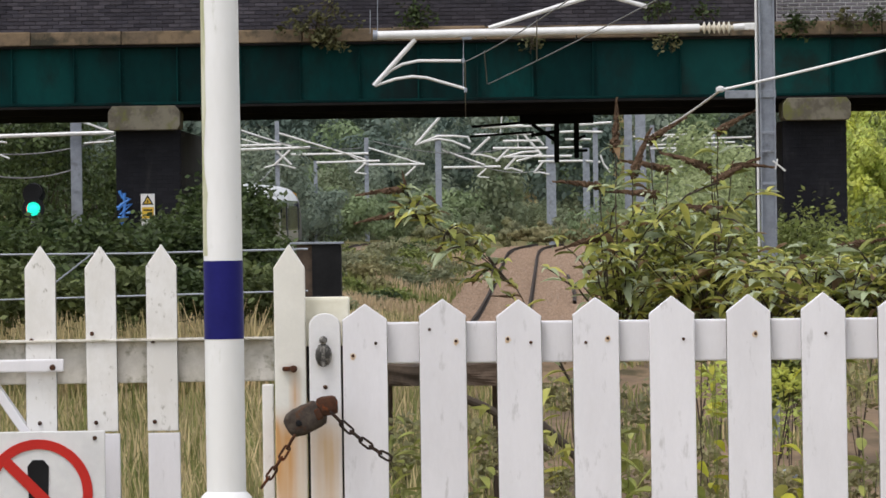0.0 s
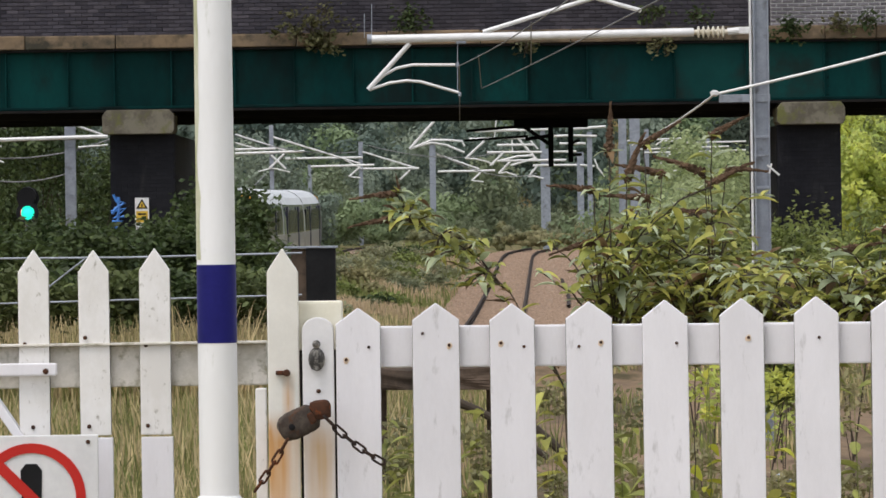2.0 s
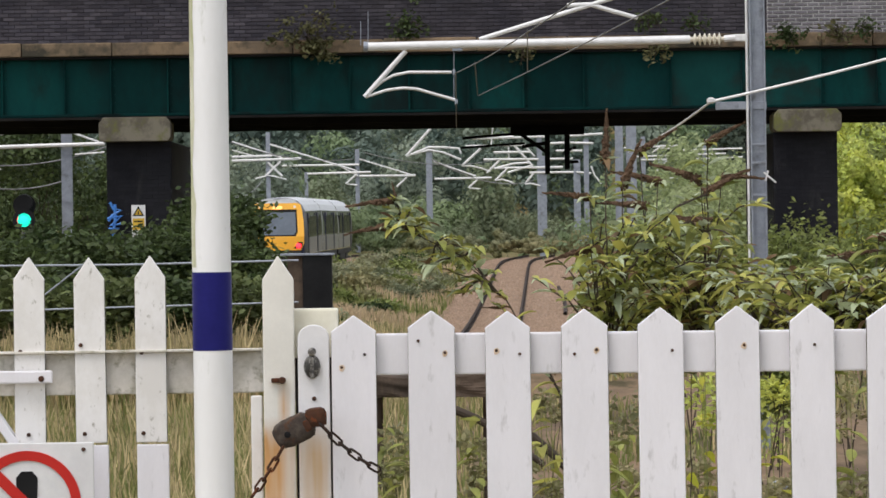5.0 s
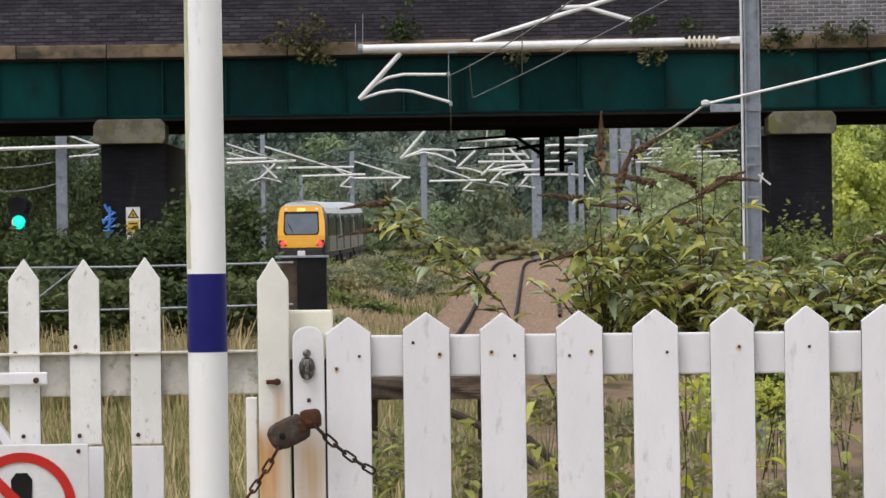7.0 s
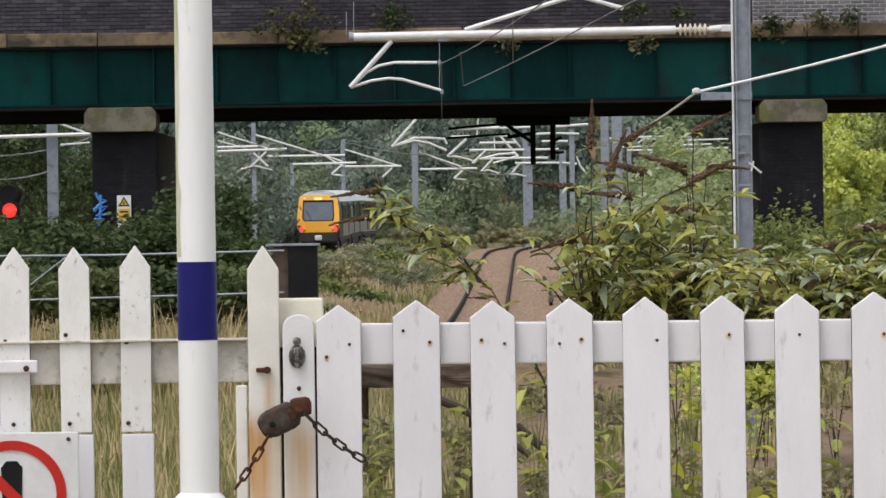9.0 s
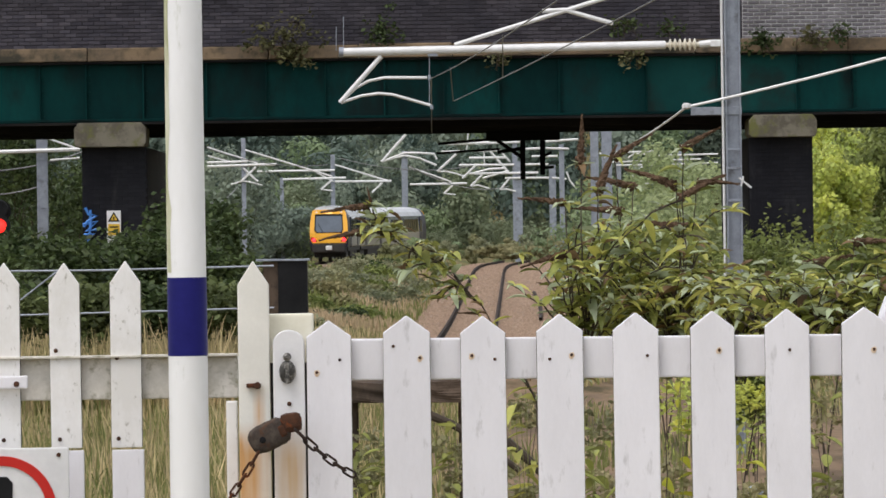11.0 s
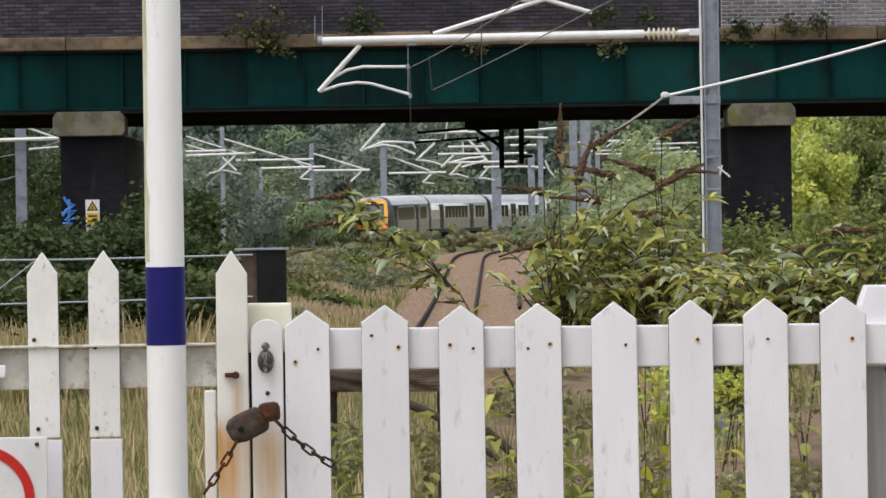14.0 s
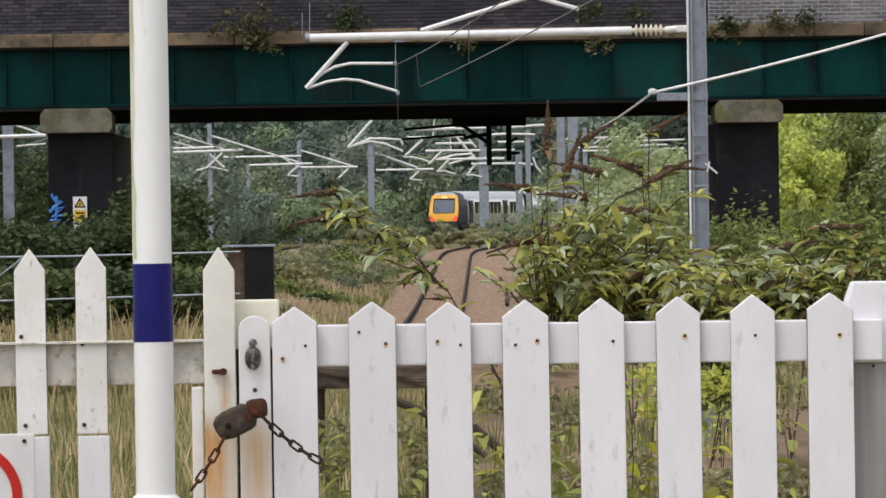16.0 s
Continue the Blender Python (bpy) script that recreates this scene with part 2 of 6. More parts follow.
TRAINLOWER = surf("dull_grey_train_skirt", (0.30, 0.29, 0.28), (0.22, 0.21, 0.20), 0.35, scale=0.8, fine=8, bump=0.01, coat=0.3)
TRAINROOF = surf("grey_train_roof", (0.54, 0.56, 0.58), (0.42, 0.44, 0.46), 0.4, scale=0.8, fine=8, bump=0.03)
TRAINNAVY = surf("navy_train_cab_side", (0.020, 0.023, 0.045), (0.014, 0.016, 0.032), 0.4, scale=1, fine=10, bump=0.02, spec=0.12)
TRAINBLACK = surf("black_underframe", (0.015, 0.015, 0.016), (0.03, 0.027, 0.024), 0.8, scale=2, fine=15)
GLASSDARK = surf("dark_tinted_glass", (0.012, 0.015, 0.02), (0.010, 0.012, 0.016), 0.12, scale=1, fine=5, bump=0.0, spec=0.1)
WINDSCREEN = surf("grey_blue_windscreen", (0.10, 0.125, 0.16), (0.075, 0.095, 0.12), 0.12, scale=1.2, fine=5, bump=0.0, coat=0.6)
SIGNWHITE = surf("white_sign_face", (0.72, 0.72, 0.72), (0.62, 0.62, 0.63), 0.4, scale=8, fine=60, bump=0.02)
SIGNRED = surf("red_sign_ring", (0.52, 0.025, 0.018), (0.45, 0.022, 0.016), 0.5, scale=8, fine=60, bump=0.02, spec=0.2)
LITTER = surf("pale_blue_plastic", (0.42, 0.52, 0.66), (0.55, 0.60, 0.66), 0.4, scale=20, fine=90, bump=0.3)
SIGNYEL = surf("yellow_warning", (0.65, 0.42, 0.03), (0.55, 0.34, 0.03), 0.5, scale=9, fine=60)
BLUEPAINT = surf("blue_spray_paint", (0.05, 0.22, 0.62), (0.04, 0.16, 0.45), 0.5, scale=9, fine=60)


# ---- building helpers ----
def part(name, bm, material, parent=None, label="", smooth=False):
    me = bpy.data.meshes.new(name)
    bm.to_mesh(me)
    bm.free()
    me.materials.append(material)
    if smooth:
        me.polygons.foreach_set("use_smooth", [True] * len(me.polygons))
        me.set_sharp_from_angle(angle=radians(40))
    ob = new(name, me)
    if parent:
        ob.parent = parent
    if label:
        ob["label"] = label
    return ob


def sheet(name, verts, faces, material, parent=None, smooth=False):
    me = bpy.data.meshes.new(name)
    verts, faces = np.asarray(verts, dtype=np.float32), np.asarray(faces, dtype=np.int32)
    k = faces.shape[1]
    me.vertices.add(len(verts))
    me.vertices.foreach_set("co", verts.ravel())
    me.loops.add(faces.size)
    me.loops.foreach_set("vertex_index", faces.ravel())
    me.polygons.add(len(faces))
    me.polygons.foreach_set("loop_start", np.arange(0, faces.size, k, dtype=np.int32))
    me.polygons.foreach_set("use_smooth", np.full(len(faces), smooth))
    me.update(calc_edges=True)
    me.validate()
    me.materials.append(material)
    ob = new(name, me)
    if parent:
        ob.parent = parent
    return ob


def thing(name, at, label, category, group="", kind=""):
    ob = new(name)
    ob.location = at
    return tagged(ob, label, category, group, kind)


def box(c, size, bevel=0.0, bm=None, turn=None):
    bm = bm or bmesh.new()
    m = Matrix.Translation(c) @ (turn or Matrix()) @ Matrix.Diagonal((*size, 1))
    v = bmesh.ops.create_cube(bm, size=1, matrix=m)["verts"]
    if bevel:
        bmesh.ops.bevel(bm, geom=list({e for a in v for e in a.link_edges}), offset=bevel, segments=2, affect="EDGES", profile=0.6)
    return bm


def prism(outline, depth, bevel=0.0, bm=None, y=0.0):
    """An outline in x and z, given thickness along y from y to y + depth."""
    bm = bm or bmesh.new()
    vs = [bm.verts.new((x, y, z)) for x, z in outline]
    fc = bm.faces.new(vs)
    out = bmesh.ops.extrude_face_region(bm, geom=[fc])["geom"]
    top = [v for v in out if isinstance(v, bmesh.types.BMVert)]
    bmesh.ops.translate(bm, verts=top, vec=(0, depth, 0))
    allv = set(vs) | set(top)
    bmesh.ops.recalc_face_normals(bm, faces=list({f for v in allv for f in v.link_faces}))
    if bevel:
        bmesh.ops.bevel(bm, geom=list({e for v in allv for e in v.link_edges}), offset=bevel, segments=2, affect="EDGES", profile=0.6)
    return bm


def tube(points, radius, seg=10, bm=None, end=None, cap=True):
    """A round bar along points; the radius may taper to end."""
    bm = bm or bmesh.new()
    pts = [Vector(p) for p in points]
    n, rings = len(pts), []
    side = None
    for i, p in enumerate(pts):
        d = (pts[min(i + 1, n - 1)] - pts[max(i - 1, 0)]).normalized()
        if side is None:
            side = d.cross(Vector((0.13, 0.2, 1)) if abs(d.z) < 0.9 else Vector((1, 0.1, 0.1))).normalized()
        side = (side - d * side.dot(d)).normalized()
        up = d.cross(side)
        r = radius if end is None else radius + (end - radius) * i / (n - 1)
        rings.append([bm.verts.new(p + (side * math.cos(a) + up * math.sin(a)) * r)
                      for a in (2 * math.pi * k / seg for k in range(seg))])
    for a, b in zip(rings, rings[1:]):
        for k in range(seg):
            bm.faces.new((a[k], a[(k + 1) % seg], b[(k + 1) % seg], b[k]))
    if cap:
        bm.faces.new(rings[0][::-1])
        bm.faces.new(rings[-1])
    return bm


def lathe(profile, seg=24, bm=None, m=None):
    """A turned form from (radius, height) pairs about z."""
    bm = bm or bmesh.new()
    m = m or Matrix()
    rings = [[bm.verts.new(m @ Vector((r * math.cos(2 * math.pi * k / seg), r * math.sin(2 * math.pi * k / seg), z))) for k in range(seg)]
             for r, z in profile]
    for a, b in zip(rings, rings[1:]):
        for k in range(seg):
            bm.faces.new((a[k], a[(k + 1) % seg], b[(k + 1) % seg], b[k]))
    bm.faces.new(rings[0][::-1])
    bm.faces.new(rings[-1])
    return bm


def bend(a, b, sag, n=12):
    """Points from a to b that sag by that much in the middle."""
    a, b = Vector(a), Vector(b)
    return [a.lerp(b, i / n) - Vector((0, 0, sag * 4 * (i / n) * (1 - i / n))) for i in range(n + 1)]


def leaves(rng, centres, spread, size, n, flat=0.5):
    """n leaf blades scattered round centres: arrays of corners and quads."""
    pick = rng.integers(0, len(centres), n)
    pos = centres[pick] + rng.normal(0, 1, (n, 3)) * spread
    d = rng.normal(0, 1, (n, 3))
    d[:, 2] = d[:, 2] * flat - 0.15
    d /= np.linalg.norm(d, axis=1)[:, None]
    w = np.cross(d, rng.normal(0, 1, (n, 3)) * [1, 1, 1.6])
    w /= np.linalg.norm(w, axis=1)[:, None] + 1e-6
    s = (size * rng.uniform(0.6, 1.4, n))[:, None]
    v = np.stack([pos, pos + d * s * 0.5 + w * s * 0.28, pos + d * s, pos + d * s * 0.5 - w * s * 0.28], 1)
    return v.reshape(-1, 3), np.arange(4 * n).reshape(n, 4)


def crown_points(rng, centre, radii, k):
    """Clump centres through an uneven ellipsoid, more of them near its skin."""
    d = rng.normal(0, 1, (k, 3))
    d /= np.linalg.norm(d, axis=1)[:, None]
    r = rng.uniform(0.45, 1.0, k) ** 0.6
    lump = 0.8 + 0.25 * np.sin(d[:, 0] * 5 + centre[0]) * np.cos(d[:, 2] * 4 + centre[1])
    return np.asarray(centre) + d * (r * lump)[:, None] * np.asarray(radii)


def puffs(rng, centres, rad, size, n, ragged=0.3):
    """n leaves on the skins of round leaf masses, each turned roughly outwards: corners and quads."""
    pick = rng.integers(0, len(centres), n)
    d = rng.normal(0, 1, (n, 3)) + [0, 0, 0.25]
    d /= np.linalg.norm(d, axis=1)[:, None]
    grow = (0.7 + 0.6 * rng.uniform(0, 1, len(centres)))[pick]
    pos = centres[pick] + d * (grow * rng.uniform(0.72, 1.12, n))[:, None] * np.asarray(rad)
    nrm = d + rng.normal(0, ragged, (n, 3))
    nrm /= np.linalg.norm(nrm, axis=1)[:, None]
    u = np.cross(nrm, rng.normal(0, 1, (n, 3)))
    u /= np.linalg.norm(u, axis=1)[:, None] + 1e-6
    w = np.cross(nrm, u)
    s = (size * rng.uniform(0.55, 1.35, n))[:, None]
    v = np.stack([pos - u * s * 0.5, pos + w * s * 0.3, pos + u * s * 0.5, pos - w * s * 0.3], 1)
    return v.reshape(-1, 3), np.arange(4 * n).reshape(n, 4)


# ---- the ground ----
def smooth(a, b, x):
    t = min(max((x - a) / (b - a), 0), 1)
    return t * t * (3 - 2 * t)


def train_line(y):
    """Where the running line lies: aside and height of the rail tops."""
    x = -7.13 + 0.0145 * (y - 300)
    u = min(y, 470)
    if u > 300:
        x += 5e-5 * (u - 300) ** 2
    if u > 380:
        x += 8.3e-6 * (u - 380) ** 3
    if y > 470:
        x += 0.2187 * (y - 470) + 0.00165 * (y - 470) ** 2
    x += 0.5 * smooth(405, 440, y)
    if y > 445:
        x -= 0.00123 * min(y - 445, 15) ** 2 + 0.037 * max(y - 460, 0)
    x += 0.19 * math.exp(-((y - 350) / 50) ** 2)
    return x, 0.5 * smooth(320, 485, y) + 0.15 * smooth(250, 300, y) - 0.27 * smooth(380, 440, y) + 0.1 * smooth(440, 485, y)


def side_line(y):
    """The rusty side line: aside and height."""
    x = 1.35 + 0.0195 * (y - 148)
    if y > 270:
        x += 6.5e-6 * (y - 270) ** 3
    return x, -0.40 + 0.96 * smooth(165, 310, y) + 0.1 * smooth(310, 360, y)


def ground_z(x, y):
    z = -0.35 + 1.55 * (1 - smooth(15, 24, y))
    xs, zs = side_line(min(y, 420))
    xt, zt = train_line(min(y, 520))
    if y > 30:
        mound = 0.75 * smooth(120, 200, y) * (1 - smooth(330, 420, y)) * math.exp(-((x - (xs + xt) / 2 + 1.0) / 2.6) ** 2)
        a = math.exp(-((x - xs - 0.8) / 3.9) ** 4) * smooth(100, 140, y)
        b = math.exp(-((x - xt) / 3.0) ** 4) * smooth(60, 90, y)
        base = z + 0.9 * smooth(200, 420, y) * 0.6 + mound
        z = base * (1 - a) * (1 - b) + (zs - 0.19) * a * (1 - b) + (zt - 0.19) * b
        z += 0.25 * noise.noise((x * 0.15, y * 0.05, 0)) * (1 - a) * (1 - b) * smooth(30, 60, y)
    return z + 26 * smooth(480, 900, y) + (0.012 * max(y - 900, 0))


def make_ground():
    ys = [-60, -20, 0, 8, 12, 14] + [15 + i * 0.75 for i in range(14)] + [26 + i * 4 for i in range(130)] + [560, 600, 660, 740, 860, 1000, 1400, 2200, 4000]
    us = [-1, -0.5, -0.25, -0.12] + [-0.08 + 0.004 * i for i in range(41)] + [0.12, 0.25, 0.5, 1]
    verts = []
    for y in ys:
        w = max(abs(y), 30)
        for u in us:
            x = u * w if abs(u) < 0.1 else u * (w + 200)
            verts.append((x, y, ground_z(x, y)))
    n = len(us)
    faces = [(j * n + i, j * n + i + 1, (j + 1) * n + i + 1, (j + 1) * n + i) for j in range(len(ys) - 1) for i in range(n - 1)]
    tagged(sheet("ground", verts, faces, EARTH, smooth=True), "dry grass and earth beside the railway", "ground", kind="structure")


def make_track(name, line, y0, y1, label, left=-2.3, right=2.3):
    root = thing(name, (0, 0, 0), label, "railway track", kind="structure")
    ys = np.linspace(y0, y1, 260)
    prof = [(left, -0.42), (left + 0.7, -0.16), (right - 0.7, -0.16), (right, -0.42)]
    verts, faces = [], []
    for y in ys:
        x, z = line(y)
        verts += [(x + a + (random.uniform(-0.25, 0.25) if b < -0.3 else 0), y, z + b) for a, b in prof]
    for j in range(len(ys) - 1):
        faces += [(4 * j + i, 4 * j + i + 1, 4 * j + 5 + i, 4 * j + 4 + i) for i in range(3)]
    sheet("ballast_bed", verts, faces, BALLAST, root, True)
    for side in (-0.7525, 0.7525):
        vs, fs = [], []
        shape = [(-0.07, -0.155), (-0.07, -0.13), (-0.015, -0.12), (-0.015, -0.045), (-0.036, -0.035), (-0.036, 0.0),
                 (0.036, 0.0), (0.036, -0.035), (0.015, -0.045), (0.015, -0.12), (0.07, -0.13), (0.07, -0.155)]
        for y in ys:
            x, z = line(y)
            vs += [(x + side + a, y, z + b) for a, b in shape]
        k = len(shape)
        for j in range(len(ys) - 1):
            fs += [(k * j + i, k * j + (i + 1) % k, k * (j + 1) + (i + 1) % k, k * (j + 1) + i) for i in range(k)]
        sheet("rail", vs, fs, RAIL, root)


make_ground()
make_track("side_track", side_line, 120, 330, "rusty curving railway track on brown ballast", -2.5, 4.2)


def make_loose_rail():
    root = thing("loose_rail", (0, 0, 0), "rusty loose rail lying on the ballast beside the track", "rail")
    ys = np.linspace(186, 230, 24)
    vs, fs = [], []
    for y in ys:
        x, z = side_line(y)
        x += 2.15 + 0.12 * math.sin(y * 0.07)
        vs += [(x + a, y, z - 0.16 + b) for a, b in ((-0.075, 0), (-0.05, 0.12), (0.05, 0.12), (0.075, 0))]
    for j in range(len(ys) - 1):
        fs += [(4 * j + i, 4 * j + i + 1, 4 * j + 5 + i, 4 * j + 4 + i) for i in range(3)]
    sheet("rail_length", vs, fs, RAIL, root)


make_loose_rail()
make_track("main_track", train_line, 70, 560, "running railway track on brown ballast")


# ---- the bridge ----
BY, BDEEP = 110.0, 10.6
ZSOFFIT = 4.785
ZTOP = 5.97
ZLEDGE = 6.24


def brick_shape(w, h, d, b=0.006):
    bm = box((0, 0, 0), (w, d, h))
    f = min(bm.faces, key=lambda q: q.calc_center_median().y)
    bmesh.ops.inset_region(bm, faces=[f], thickness=b)
    for v in f.verts:
        v.co.y -= b
    return bm


def bricks(root, x0, x1, z0, z1, y, material, singles=0, seed=1, gap=0.01, uneven=0.005):
    """Courses of bricks on a wall face that looks towards -y; the first ones singly, the rest joined."""
    r = random.Random(seed)
    w, h = 0.225, 0.075
    proto = brick_shape(w - gap, h - gap, 0.1, gap * 0.6)
    src = part("brick", proto, material, root)
    me = src.data
    base = [tuple(v.co) for v in me.vertices]
    fcs = [tuple(p.vertices) for p in me.polygons]
    spots = []
    k = 0
    z = z0 + h / 2
    while z < z1:
        x = x0
        while x < x1 - 0.03:
            b = min(x + (w / 2 if k % 2 and x == x0 else w), x1)
            spots.append(((x + b) / 2, y + 0.042 + r.uniform(-uneven, uneven), z, (b - x - gap) / (w - gap)))
            x = b
        z += h
        k += 1
    mid = (x0 + x1) / 2
    spots.sort(key=lambda p: (round(p[2] / 0.6), abs(p[0] - mid)))
    halves = [p for p in spots if p[3] < 0.99]
    spots = [p[:3] for p in spots if p[3] >= 0.99]
    src.matrix_basis = pose(*spots[0])
    for p in spots[1:singles]:
        ob = new("brick", me)
        ob.parent = root
        ob.matrix_basis = pose(*p, 0, r.uniform(-0.3, 0.3), 0)
    rest = [(*p, 1.0) for p in spots[max(singles, 1):]] + halves
    if rest:
        bm = bmesh.new()
        for p in rest:
            vs = [bm.verts.new((a * p[3] + p[0], b + p[1], c + p[2])) for a, b, c in base]
            for q in fcs:
                bm.faces.new([vs[i] for i in q])
        tagged(part("brickwork", bm, material, root), kind="stuff")


def make_bridge():
    root = thing("railway_bridge", (0, 0, 0), "dark brick and green steel girder bridge over the tracks", "bridge", kind="structure")
    x0, x1 = -24.0, 24.0
    part("deck", box((0, BY + BDEEP / 2 + 0.3, (ZSOFFIT + ZTOP) / 2 + 0.12), (48, BDEEP - 0.4, ZTOP - ZSOFFIT - 0.2)), SOOT_SHADE, root, "sooty black underside of the deck")
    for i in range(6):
        part("cross_girder", box((0, BY + 1.4 + i * 1.6, ZSOFFIT + 0.06), (48, 0.3, 0.42), 0.02), SOOT_SHADE, root)
    # girder plates
    edges = [-12.202, -10.992, -9.782, -8.353, -7.143, -6.241, -5.13, -3.899, -2.744, -1.589, -0.434, 0.72, 1.798, 2.975, 4.68, 6.054, 7.594, 8.694, 9.904, 11.113, 12.323]
    for a, b in zip(edges, edges[1:]):
        pale = a in (edges[14], edges[15])
        part("girder_plate", box(((a + b) / 2, BY + 0.14 - (0.03 if pale else 0), (ZSOFFIT + ZTOP) / 2), (b - a - 0.006, 0.05, ZTOP - ZSOFFIT), 0.004),
             GREENLIGHT if pale else GREEN, root)
        bm = box((a, BY + 0.08, (ZSOFFIT + ZTOP) / 2), (0.022, 0.13, ZTOP - ZSOFFIT - 0.06))
        prism([(a - 0.011, ZSOFFIT + 0.04), (a + 0.011, ZSOFFIT + 0.04), (a + 0.011, ZSOFFIT + 0.2)], 0.1, bm=bm, y=BY + 0.02)
        part("stiffener", bm, GREEN, root)
        bm = bmesh.new()
        for k in range(7):
            bmesh.ops.create_icosphere(bm, subdivisions=1, radius=0.018,
                                       matrix=Matrix.Translation((a + 0.07, BY + 0.112, ZSOFFIT + 0.12 + k * (ZTOP - ZSOFFIT - 0.2) / 6)))
        part("rivet_row", bm, GREEN, root)
    part("bottom_flange", box((0, BY + 0.12, ZSOFFIT - 0.015), (48, 0.42, 0.05), 0.006), SOOT_SHADE, root)
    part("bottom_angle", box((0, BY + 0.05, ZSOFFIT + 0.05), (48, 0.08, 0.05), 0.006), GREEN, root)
    part("top_flange", box((0, BY + 0.10, ZTOP - 0.02), (48, 0.36, 0.04), 0.006), SOOT_SHADE, root)
    # stone ledge
    joints = [-13.511, -11.642, -9.772, -7.957, -6.198, -4.438, -2.678, -0.919, 0.896, 2.655, 4.47, 5.625, 6.505, 7.604, 8.594, 9.584, 11.344, 13.213]
    for a, b in zip(joints, joints[1:]):
        hgt = ZLEDGE - ZTOP + random.uniform(-0.015, 0.015)
        part("ledge_stone", box(((a + b) / 2, BY + 0.14 + random.uniform(-0.015, 0.015), ZTOP + hgt / 2 + 0.004), (b - a - 0.012, 0.55, hgt - 0.01), 0.025), STONE, root)
    # brick parapet
    part("parapet_core", box((0, BY + 0.378, ZLEDGE + 0.75), (48, 0.4, 1.5)), MORTAR, root)
    xs = 6.564
    bricks(root, -18.0, xs, ZLEDGE, ZLEDGE + 1.2, BY + 0.17, BRICK, 300, 3)
    part("parapet_mortar", box((xs + 9, BY + 0.334, ZLEDGE + 0.75), (18, 0.4, 1.5)), MORTARPALE, root)
    bricks(root, xs, 16.0, ZLEDGE, ZLEDGE + 1.2, BY + 0.13, BRICKPALE, 200, 4, 0.019)
    part("parapet_coping", box((0, BY + 0.4, ZLEDGE + 1.6), (48, 0.7, 0.2), 0.03), STONE, root)
    # piers
    for xa, xb, cap_t, cap_b, ca, cb in (
            (-6.356, -5.091, 4.786, 4.313, -6.474, -5.077),
            (6.665, 7.908, 4.761, 4.321, 6.65, 7.969)):
        pier = thing("bridge_pier", ((xa + xb) / 2, BY, -0.4), "sooty black brick bridge pier with a mossy stone cap", "bridge pier", "piers of the bridge", "structure")
        w = xb - xa
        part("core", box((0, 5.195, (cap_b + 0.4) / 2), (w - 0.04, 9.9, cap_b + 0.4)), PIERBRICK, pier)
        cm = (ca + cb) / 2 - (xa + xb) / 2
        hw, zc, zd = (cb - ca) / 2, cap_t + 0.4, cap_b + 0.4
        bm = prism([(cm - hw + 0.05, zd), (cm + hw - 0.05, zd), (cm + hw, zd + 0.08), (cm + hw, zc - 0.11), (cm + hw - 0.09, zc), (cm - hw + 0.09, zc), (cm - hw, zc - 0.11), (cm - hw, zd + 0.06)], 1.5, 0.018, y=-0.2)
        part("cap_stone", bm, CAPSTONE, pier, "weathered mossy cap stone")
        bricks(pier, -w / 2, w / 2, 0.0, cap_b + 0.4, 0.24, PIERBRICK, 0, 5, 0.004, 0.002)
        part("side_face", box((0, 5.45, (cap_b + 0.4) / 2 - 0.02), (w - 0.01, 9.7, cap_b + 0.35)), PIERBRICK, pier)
        part("bearing", box((0, 1.0, ZSOFFIT + 0.4 - 0.06), (w * 0.7, 1.2, 0.2), 0.02), SOOT_SHADE, pier)


make_bridge()


# ---- fences ----
def picket_bm(w, h, head, depth, bevel=0.003):
    return prism([(-w / 2, 0), (w / 2, 0), (w / 2, h - head), (0, h), (-w / 2, h - head)], depth, bevel)


def darken_sides(ob):
    """The narrow sides of a board, in a darker colour than its faces."""
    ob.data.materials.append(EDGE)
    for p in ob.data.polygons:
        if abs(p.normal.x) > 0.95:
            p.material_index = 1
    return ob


GROUND = 1.2
FY = 12.0


def nail(parent, x, z, r=0.0036, y=-0.002):
    bm = lathe([(r * 0.3, 0.0), (r, 0.001), (r * 0.8, 0.003), (r * 0.2, 0.004)], 8, m=Matrix.Rotation(radians(90), 4, "X"))
    ob = part("nail", bm, NAIL, parent)
    ob.matrix_basis = pose(x, y, z)


def rust_halo(parent, x, z, r):
    """A blotch of rust-stained paint round a nail head."""
    bm = bmesh.new()
    ring = [bm.verts.new((x + r * (1 + 0.4 * noise.noise((a, x * 90, z))) * math.cos(a), -0.0006, z - r * 0.25 + r * 1.25 * (1 + 0.4 * noise.noise((a, z * 70, 3))) * math.sin(a)))
            for a in (2 * math.pi * k / 18 for k in range(18))]
    bm.faces.new(ring)
    part("rust_mark", bm, RUSTMARK, parent)


